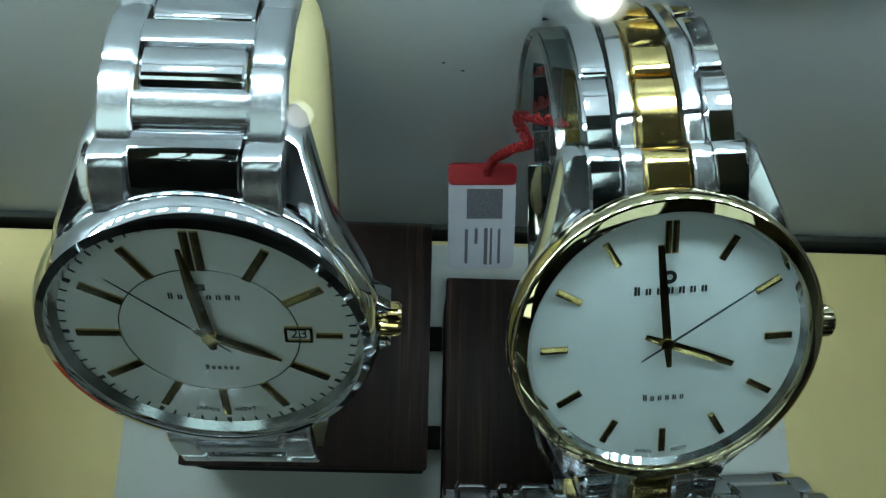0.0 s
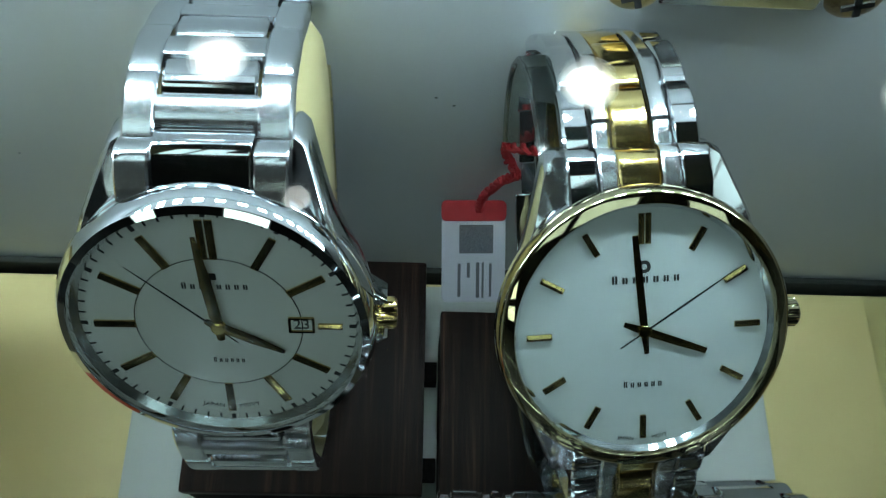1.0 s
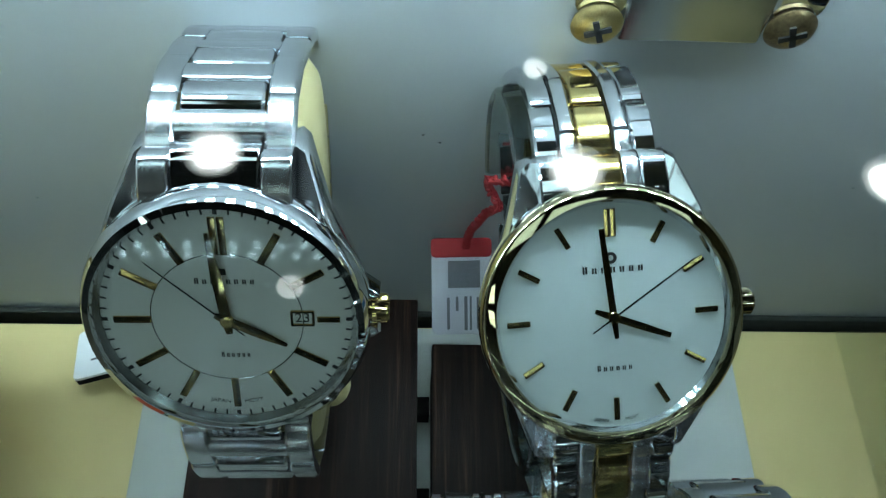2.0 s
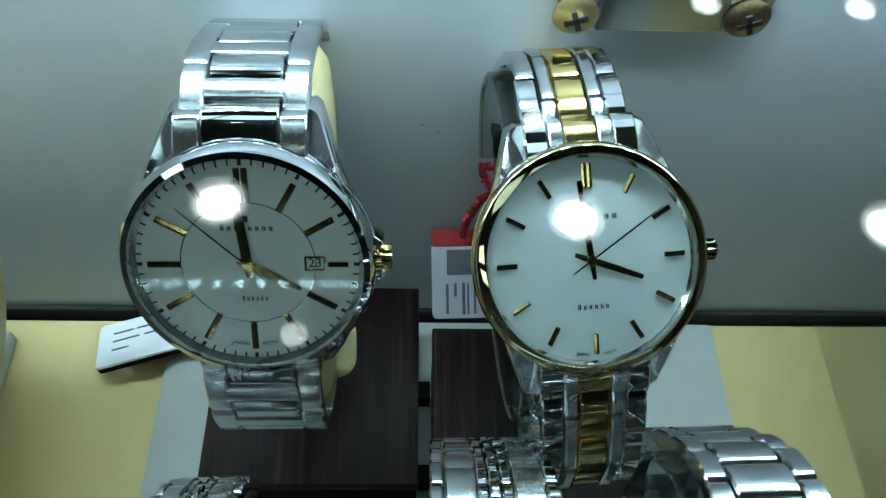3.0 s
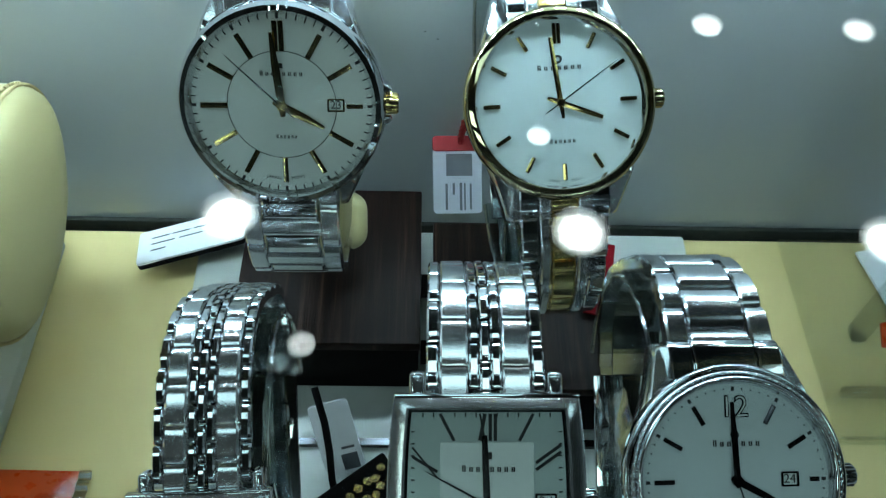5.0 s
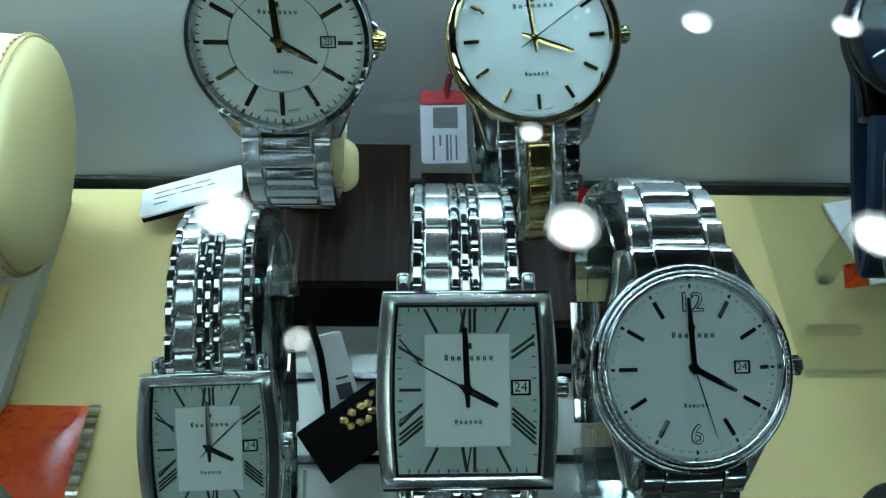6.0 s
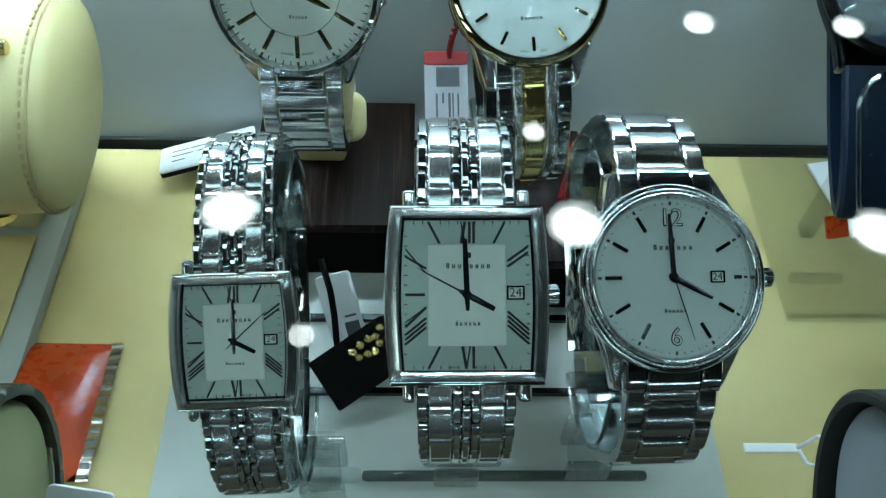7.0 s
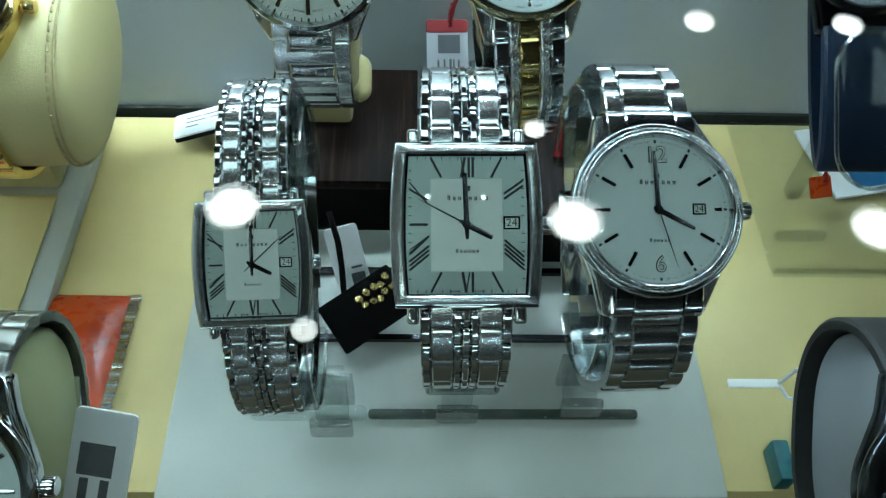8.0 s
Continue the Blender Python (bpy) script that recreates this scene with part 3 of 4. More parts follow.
part("top_board", box(-0.0484, 0.0044, 0.0100, 0.0654, BOARD - 0.0104, BOARD - 0.0062, 0.0005), WOOD, stand, "dark striped wood veneer")
part("top_board", box(0.0080, 0.0609, -0.0034, 0.0529, BOARD - 0.0104, BOARD - 0.0062, 0.0005), WOOD, stand, "dark striped wood veneer")
for y in (0.016, 0.040):
    part("crossbar", box(0.0046, 0.0078, y, y + 0.005, 0.004, 0.010), BLACK, stand)


# ---- silver watch with gilt hour marks ----
def silver_watch():
    w = watch_root("wristwatch", (-0.0254, 0.022, 0.1111), (60.3, -0.3, 0.5), "steel wristwatch with silver sunray dial and gold batons")
    part("case", hull_case(0.0209, 0.0126, 0.0248, -0.0085, -0.0010, 2.0), LUG_STEEL, w)
    part("bezel", lathe([(0.0194, 0.0006), (0.0194, 0.0019), (0.0196, 0.0023), (0.0206, 0.0019), (0.0210, 0.0012), (0.0215, 0.0001), (0.0216, -0.0009), (0.0205, -0.0014), (0.0194, -0.0008), (0.0194, 0.0006)], 128), MIRROR_STEEL, w)
    part("case_edge", lathe([(0.0214, -0.0011), (0.0217, -0.0015), (0.0217, -0.0026), (0.0212, -0.0030), (0.0205, -0.0014), (0.0214, -0.0011)], 128), MIRROR_STEEL, w)
    part("crystal", lathe([(0.0, 0.0018), (0.0190, 0.0017), (0.0193, 0.0013), (0.0, 0.0012)], 96), CRYSTAL, w)
    part("inner_ring", lathe([(0.0194, 0.0012), (0.0186, 0.0001), (0.0194, 0.0), (0.0194, 0.0012)], 96), BRUSHED, w)
    d = round_dial(w, 0.0194, SUNRAY)
    part("chapter_ring", lathe([(0.01120, 0.00002), (0.01120, 0.00010), (0.01136, 0.00010), (0.01136, 0.00002), (0.01120, 0.00002)], 96), STEEL, d)
    for i in range(12):
        if i == 3:
            index(d, 0.0134, 0.0168, 0.0009, 90, DIM_GOLD)
        elif i == 0:
            index(d, 0.0112, 0.0173, 0.0010, 0, DIM_GOLD, double=True)
        else:
            index(d, 0.0112, 0.0168, 0.0011, 30 * i, DIM_GOLD)
    part("minute_track", bars(dots_ring(0.0182, 60, 0.00030, [i for i in range(60) if i % 5 == 0], 0.0010), 0.00002, 0.00005, 0), INK, d)
    part("minute_track", bars(dots_ring(0.0182, 12, 0.00062, (), 0.0010), 0.00002, 0.00006, 0), INK, d)
    mark(d, 0.0, 0.0066, 0.0092, 0.0010, 8)
    part("brand_mark", bars([(0, 0.0083, 0.0011, 0.0011, 0)], 0.00005, 0.00008, 0.00002), INK, d)
    mark(d, 0.0005, -0.0067, 0.0047, 0.0009, 6)
    words("JAPAN", 0.0011, INK, d, pose(-0.0026, -0.0157, 0.00006, 0, 0, -9))
    words("MOVT", 0.0011, INK, d, pose(0.0026, -0.0157, 0.00006, 0, 0, 9))
    date_window(d, 0.0112, 0.0002, 0.0018, 0.00135, "23", DIM_GOLD)
    hand(w, "hour_hand", 0.0098, 0.0020, 0.00085, 0.00035, 118, 0.0005, DIM_GOLD)
    hand(w, "minute_hand", 0.0152, 0.0022, 0.00085, 0.00030, -5.5, 0.0008, DIM_GOLD)
    hand(w, "second_hand", 0.0150, 0.0035, 0.00016, 0.00008, -46, 0.00105, DARK_STEEL, 0.0001)
    part("pivot", lathe([(0.0, 0.0013), (0.0008, 0.0013), (0.0010, 0.0011), (0.0010, 0.0003)], 24), GOLD, w)
    crown(w, 0.0212, 0.0023, 0.0030, GOLD, 1)
    for s in (1, -1):
        end_link(w, -0.0107, -0.0064, 0.0180, 0.0250, -0.0008, BRUSHED, s)
        end_link(w, 0.0064, 0.0107, 0.0180, 0.0250, -0.0008, BRUSHED, s)
        end_link(w, -0.0062, 0.0062, 0.0180, 0.0258, -0.0011, STEEL, s)
    p = loop_path(0.0408, 0.0295, -0.0300, 0.0238, -0.0070)
    bracelet(w, p, 0.0104, [(-0.0086, 0.0044, BRUSHED, 0.0, 0.0, 0.0008), (0.0086, 0.0044, BRUSHED, 0.0, 0.0, 0.0008), (0.0, 0.0124, STEEL, 0.5, 0.0001, 0.0014, 0.60), (0.0, 0.0138, BRUSHED, 0.0, -0.00004, 0.0003, 0.36)])
    return w


silver_watch()

# cream cuff inside the silver watch, with its stem
def cuff(name, c, e, a, b, cz, width, x, yc, material, label, stem=None):
    root = empty(name, pose(*c, *e), label, "watch holder", "watch holders")
    bm = bmesh.new()
    n = 64
    rows = []

    def oval(i):
        sn, cs = math.sin(2 * math.pi * i / n), math.cos(2 * math.pi * i / n)
        return math.copysign(abs(sn) ** 0.77, sn), math.copysign(abs(cs) ** 0.77, cs)
    for xx, k in ((-width / 2, 0.93), (-width / 2 + 0.0015, 0.985), (-width / 2 + 0.004, 1.0), (width / 2 - 0.004, 1.0), (width / 2 - 0.0015, 0.985), (width / 2, 0.93)):
        rows.append([bm.verts.new((x + xx, yc + a * k * oval(i)[0], cz + b * k * oval(i)[1])) for i in range(n)])
    for p, q in zip(rows, rows[1:]):
        for i in range(n):
            bm.faces.new((p[i], p[(i + 1) % n], q[(i + 1) % n], q[i]))
    for row in (rows[0], rows[-1]):
        mid = bm.verts.new((row[0].co.x * 1.0 + (0.0015 if row is rows[-1] else -0.0015), yc, cz))
        for i in range(n):
            bm.faces.new((row[i], row[(i + 1) % n], mid))
    part("pad", bm, material, root, sharp=70)
    return root


cu = cuff("watch_cuff", (-0.0254, 0.022, 0.1111), (60.3, -0.3, 0.5), 0.0368, 0.0262, -0.0300, 0.0205, 0.0004, -0.0070, CREAM, "cream leatherette cuff that holds the silver watch")
inv = cu.matrix_basis.inverted()
part("rolled_end", moved(box(-0.012, 0.0134, -0.0048, 0.0048, -0.0078, 0.0078, 0.0046, 6), pose(-0.0240, 0.0365, 0.0540, -38)), CREAM, cu, m=inv, sharp=70)
part("stem", box(-0.034, -0.018, 0.036, 0.052, BOARD + 0.0002, 0.072, 0.002), CREAM, cu, m=inv)


# ---- two-tone watch with a gold bezel ----
def two_tone_watch():
    w = watch_root("wristwatch", (0.0324, 0.0218, 0.1137), (38.6, -1.8, 5.2), "two-tone wristwatch with gold bezel, white dial, gold middle links")
    part("case", hull_case(0.0190, 0.0122, 0.0236, -0.0070, -0.0012, 1.25), LUG_STEEL, w)
    part("bezel", lathe([(0.0178, 0.0004), (0.0178, 0.0014), (0.0180, 0.0018), (0.0192, 0.0014), (0.0196, 0.00115), (0.01995, 0.0006), (0.0202, -0.0008), (0.0200, -0.0018), (0.0178, -0.0010), (0.0178, 0.0004)], 128), PALE_GOLD, w, "polished pale gold bezel")
    part("case_edge", lathe([(0.0200, -0.0018), (0.0202, -0.0022), (0.0200, -0.0030), (0.0188, -0.0034), (0.0188, -0.0018), (0.0200, -0.0018)], 128), STEEL, w)
    part("crystal", lathe([(0.0, 0.0014), (0.0175, 0.0013), (0.0177, 0.0010), (0.0, 0.0009)], 96), CRYSTAL, w)
    part("inner_ring", lathe([(0.0178, 0.0009), (0.0172, 0.0001), (0.0178, 0.0), (0.0178, 0.0009)], 128, lambda i, r, z: (r * (1.0 if i % 2 else 0.997), z)), STEEL, w)
    d = round_dial(w, 0.0178, WHITE_DIAL)
    for i in range(12):
        if i == 0:
            index(d, 0.0122, 0.0164, 0.00075, 0, DIM_GOLD, double=True)
        else:
            index(d, 0.0126, 0.0161, 0.00085, 30 * i, DIM_GOLD)
    mark(d, 0.0, 0.0072, 0.0098, 0.0011, 7)
    part("brand_mark", lathe([(0.0004, 0.00005), (0.0004, 0.00012), (0.0009, 0.00012), (0.0009, 0.00005)], 24), INK, d, m=pose(0, 0.0090, 0))
    mark(d, -0.0002, -0.0080, 0.0058, 0.0009, 6)
    words("JAPAN", 0.0008, INK, d, pose(-0.0024, -0.0160, 0.00006, 0, 0, -9))
    words("MOVT", 0.0008, INK, d, pose(0.0024, -0.0160, 0.00006, 0, 0, 9))
    hand(w, "hour_hand", 0.0094, 0.0030, 0.00060, 0.00042, 112, 0.0004, DIM_GOLD, 0.00012)
    hand(w, "minute_hand", 0.0136, 0.0033, 0.00055, 0.00040, -6, 0.0006, DIM_GOLD, 0.00012)
    hand(w, "second_hand", 0.0150, 0.0040, 0.00016, 0.00007, 57, 0.0008, DARK_STEEL, 0.00008)
    part("pivot", lathe([(0.0, 0.0009), (0.0008, 0.0009), (0.0009, 0.0008), (0.0009, 0.0002)], 24), GOLD, w)
    crown(w, 0.0200, 0.0021, 0.0026, PALE_GOLD)
    cols = ((-0.0097, -0.0057, STEEL), (-0.0055, -0.0030, BRUSHED), (-0.0028, 0.0028, GOLD), (0.0030, 0.0055, BRUSHED), (0.0057, 0.0097, STEEL))
    for s in (1, -1):
        for a, b, m in cols:
            end_link(w, a, b, 0.0175, 0.0246 if m is not GOLD else 0.0240, -0.0008 if m is BRUSHED else -0.0010, m, s)
    p = loop_path(0.0435, 0.0305, -0.0325, 0.0226, -0.0040)
    bracelet(w, p, 0.0108, [((a + b) / 2, b - a, m, 0.5 if m is BRUSHED else 0.0, 0.0002 if m is BRUSHED else 0.0, 0.0004 if m is BRUSHED else 0.0012) for a, b, m in cols], taper=0.30)
    return w


two_tone_watch()


def acrylic_holder(c, e, a, b, cz, width, x, foot, gap=0.6, front=False, shift=0.0):
    """Clear cuff bent from one sheet, on a clear post."""
    root = empty("watch_holder", pose(*c, *e), "clear acrylic cuff holding a watch on the white base", "watch holder", "watch holders")
    bm = bmesh.new()
    n = 60
    rows = []
    for i in range(n + 1):
        f = gap + (2 * math.pi - 2 * gap) * i / n + math.pi
        y, z = math.sin(f), math.cos(f)
        rows.append([bm.verts.new((x + sx * width / 2, (a - t) * y, cz + (b - t) * z)) for sx, t in ((-1, 0), (1, 0), (1, 0.0018), (-1, 0.0018))])
    for p, q in zip(rows, rows[1:]):
        for i in range(4):
            bm.faces.new((p[i], p[(i + 1) % 4], q[(i + 1) % 4], q[i]))
    bm.faces.new(rows[0])
    bm.faces.new(rows[-1])
    part("cuff", bm, CUFF_CLEAR, root)
    for sx in (-1, 1):
        rim = []
        for i in range(n + 1):
            f = gap + (2 * math.pi - 2 * gap) * i / n + math.pi
            rim.append((x + sx * (width / 2 + 0.0001), (a - 0.0009) * math.sin(f), cz + (b - 0.0009) * math.cos(f)))
        part("edge", tube(rim, 0.0005, 6), EDGE, root)
    inv = root.matrix_basis.inverted()
    mid = root.matrix_basis @ (Vector((x, -a * 0.85, cz - b * 0.52)) if front else Vector((x, -a * 0.30, cz - b * 0.80)))
    mid.x += shift
    part("post", box(mid.x - 0.0045, mid.x + 0.0045, mid.y - 0.0035, mid.y + 0.0035, foot, mid.z, 0.0006), ACRYLIC, root, m=inv)
    if front:
        for k in (-1, 1):
            part("clip", box(mid.x - 0.0062, mid.x + 0.0062, mid.y + k * 0.0052 - 0.0014, mid.y + k * 0.0052 + 0.0014, foot, foot + 0.012 + 0.004 * k, 0.0008, 3), EDGE, root, m=inv)
    return root


acrylic_holder((0.0324, 0.0218, 0.1137), (38.6, -1.8, 5.2), 0.0362, 0.0258, -0.0310, 0.0205, -0.0010, BOARD + 0.0002)


# ---- rectangular watches ----
def rect_watch(c, e, hw, hh, iw, ih, k, date, hours, minutes, seconds, label, width, pitch, a, b, cz, crown_r, taper):
    w = watch_root("wristwatch", c, e, label)
    bul = 0.0012
    part("case", slab(barrel(hw * 0.97, hh * 0.96, bul), -0.0072 * k, -0.0012, 0.0003), STEEL, w)
    part("bezel", frame_ring([(barrel(iw, ih, bul * 0.6), 0.0002), (barrel(iw, ih, bul * 0.6), 0.0010), (barrel(iw * 1.03, ih * 1.025, bul * 0.7), 0.0014),
                              (barrel(hw * 0.965, hh * 0.965, bul), 0.0008), (barrel(hw, hh, bul), 0.0002), (barrel(hw, hh, bul), -0.0011), (barrel(iw, ih, bul * 0.6), -0.0011)]), FRAME_STEEL, w, "satin steel frame")
    for s in (1, -1):
        part("end_rail", box(-hw, hw, min(s * hh * 0.965, s * hh * 1.02), max(s * hh * 0.965, s * hh * 1.02), -0.0016, 0.0006, 0.0003), STEEL, w, "polished end rail")
        for sx in (1, -1):
            x0, x1 = sorted((sx * width / 2 * 1.005, sx * (width / 2 * 1.005 + 0.0028 * k)))
            y0, y1 = sorted((s * hh * 0.9, s * (hh + 0.0040 * k)))
            part("lug", box(x0, x1, y0, y1, -0.0068 * k, -0.0012, 0.0009, 3), LUG_STEEL, w)
    part("crystal", slab(barrel(iw * 0.995, ih * 0.995, bul * 0.6), 0.0006, 0.0011), CRYSTAL, w)
    d = part("dial", slab(barrel(iw * 1.01, ih * 1.01, bul * 0.6), -0.0010, 0.0), DARK_SUNRAY, w)
    part("dial_rim", frame_ring([(barrel(iw * 1.0, ih * 1.0, bul * 0.6), 0.00005), (barrel(iw * 1.0, ih * 1.0, bul * 0.6), 0.0005), (barrel(iw * 0.965, ih * 0.97, bul * 0.6), 0.00005)]), DARK_STEEL, w)
    pw, ph = iw * 0.60, ih * 0.655
    part("dial_panel", slab(rounded(pw, ph, 0.0002, 2), 0.00002, 0.00025, 0.0001, 1), PANEL_DIAL, d, "white raised panel", pose(0, -0.0001, 0))
    ow, oh = iw * 0.955, ih * 0.955

    def stroke(x0, y0, x1, y1, wd):
        l = math.hypot(x1 - x0, y1 - y0)
        return ((x0 + x1) / 2, (y0 + y1) / 2, l, wd, math.degrees(math.atan2(-(x1 - x0), y1 - y0)))
    t = 0.00042 * k
    num = {
        0: [stroke(-0.0012 * k, oh * 0.70, -0.0003 * k, oh, t * 1.5), stroke(-0.0003 * k, oh * 0.70, -0.0012 * k, oh, t * 0.8), stroke(0.0006 * k, oh * 0.70, 0.0006 * k, oh, t * 1.4), stroke(0.0015 * k, oh * 0.70, 0.0015 * k, oh, t * 1.4)],
        1: [stroke(iw * 0.42, oh * 0.70, iw * 0.60, oh, t * 1.3)],
        2: [stroke(iw * 0.63, ih * 0.36 + o, ow, ih * 0.55 + o, t * 1.3) for o in (0, 0.0012 * k)],
        4: [stroke(iw * 0.63, -ih * (0.22 + o), ow, -ih * (0.46 + o), t * 1.2) for o in (0, 0.06, 0.12, 0.18)],
        5: [stroke(iw * 0.42, -oh * 0.70, iw * 0.60, -oh, t * 1.3)],
        6: [stroke(-0.0010 * k, -oh * 0.70, -0.0002 * k, -oh, t * 1.5), stroke(0.0006 * k, -oh * 0.70, -0.0002 * k, -oh, t * 0.8), stroke(0.0013 * k, -oh * 0.70, 0.0013 * k, -oh, t * 1.4)],
        7: [stroke(-iw * 0.42, -oh * 0.70, -iw * 0.60, -oh, t * 1.3)],
        8: [stroke(-iw * 0.63, -ih * (0.24 + o), -ow, -ih * (0.46 + o), t * 1.2) for o in (0.06, 0.12, 0.18)] + [stroke(-iw * 0.63, -ih * 0.16, -ow, -ih * 0.42, t * 1.4), stroke(-iw * 0.63, -ih * 0.16, -ow, -ih * 0.36, t * 0.7)],
        9: [stroke(-iw * 0.65, 0, -ow, 0, t * 1.4)],
        10: [stroke(-iw * 0.63, ih * 0.34, -ow, ih * 0.50, t * 1.2), stroke(-iw * 0.63, ih * 0.20 + 0.0012 * k, -ow, ih * 0.60, t * 0.8)],
        11: [stroke(-iw * 0.42, oh * 0.70, -iw * 0.60, oh, t * 1.3)],
    }
    for rows in num.values():
        part("numeral", bars(rows, 0.00002, 0.00012, 0), INK, d)
    ticks = []
    for i in range(-6, 7):
        if i:
            ticks += [(ow * i / 7, s * oh * 0.985, oh * 0.05, t * 0.6, 0) for s in (1, -1) if i not in (4, -4)]
            ticks += [(s * ow * 0.99, oh * i / 7.5, ow * 0.05, t * 0.6, 90) for s in (1, -1)]
    part("minute_track", bars(ticks, 0.00002, 0.00005, 0), INK, d)
    mark(d, 0.0001, ph * 0.56, pw * 1.20, 0.0011 * k, 8, z=0.00027)
    part("brand_mark", bars([(0.0004 * k, ph * 0.78, 0.0012 * k, 0.0010 * k, 0)], 0.00027, 0.00008, 0), INK, d)
    mark(d, 0, -ph * 0.58, pw * 0.68, 0.0009 * k, 6, z=0.00027)
    words("JAPAN", 0.0008 * k, INK, d, pose(-0.0028 * k, -oh * 0.985, 0.00006))
    words("MOVT", 0.0008 * k, INK, d, pose(0.0034 * k, -oh * 0.985, 0.00006))
    date_window(d, iw * 0.755, ih * 0.02, 0.0019 * k, 0.0015 * k, date, DARK_STEEL)
    hand(w, "hour_hand", 0.0066 * k, 0.0017 * k, 0.00068 * k, 0.00055 * k, hours, 0.00032, DARK_STEEL, 0.00008)
    hand(w, "minute_hand", 0.0118 * k, 0.0034 * k, 0.00062 * k, 0.00048 * k, minutes, 0.00042, DARK_STEEL, 0.00008)
    hand(w, "second_hand", 0.0122 * k, 0.0030 * k, 0.00020 * k, 0.00006, seconds, 0.00052, INK, 0.00005)
    part("pivot", lathe([(0.0, 0.0006), (0.0010 * k, 0.0006), (0.0010 * k, 0.0003)], 24), DARK_STEEL, w)
    crown(w, hw + bul, crown_r, 0.0024 * k, STEEL)
    h = width / 2
    # polished edge links, brushed wide links, three small polished beads
    e0, e1, b1 = h, h * 0.77, h * 0.28
    tw = (b1 * 2) / 3
    cols = [(-(e0 + e1) / 2, e0 - e1, STEEL, 0.0, 0.0, 0.0010), ((e0 + e1) / 2, e0 - e1, STEEL, 0.0, 0.0, 0.0010),
            (-(e1 + b1) / 2, e1 - b1, BRUSHED, 0.5, 0.0002, 0.0006), ((e1 + b1) / 2, e1 - b1, BRUSHED, 0.5, 0.0002, 0.0006),
            (-tw, tw, STEEL, 0.0, 0.0001, 0.0007), (tw, tw, STEEL, 0.0, 0.0001, 0.0007), (0.0, tw, STEEL, 0.5, 0.0003, 0.0009)]
    y0 = hh + 0.0006
    p = loop_path(a, b, cz, y0, 0.0026)
    bracelet(w, p, pitch, cols, 0.0024, taper)
    return w


MW = ((0.0159, -0.0551, 0.0922), (31.3, -0.9, 0.2))
SW = ((-0.0310, -0.0671, 0.0928), (39.4, -1.7, 1.7))
QW = ((0.0603, -0.0509, 0.0930), (30.1, 2.1, 2.7))
rect_watch(*MW, 0.0162, 0.0186, 0.0136, 0.0162, 1.0, "24", 118, -2, -62, "steel rectangular wristwatch, Roman numerals, silver dial with white panel", 0.0216, 0.0086, 0.0414, 0.0310, -0.0325, 0.0021, 0.14)
rect_watch(*SW, 0.0117, 0.0135, 0.0097, 0.0116, 0.72, "24", 118, 0, 48, "small steel rectangular wristwatch with Roman numerals and white panel", 0.0166, 0.0065, 0.0412, 0.0300, -0.0315, 0.0017, 0.26)
acrylic_holder(*MW, 0.0408, 0.0288, -0.0335, 0.018, 0.0, 0.0105, front=True)
acrylic_holder(*SW, 0.0393, 0.0268, -0.0315, 0.0160, 0.0012, 0.0105, front=True, shift=0.0085)


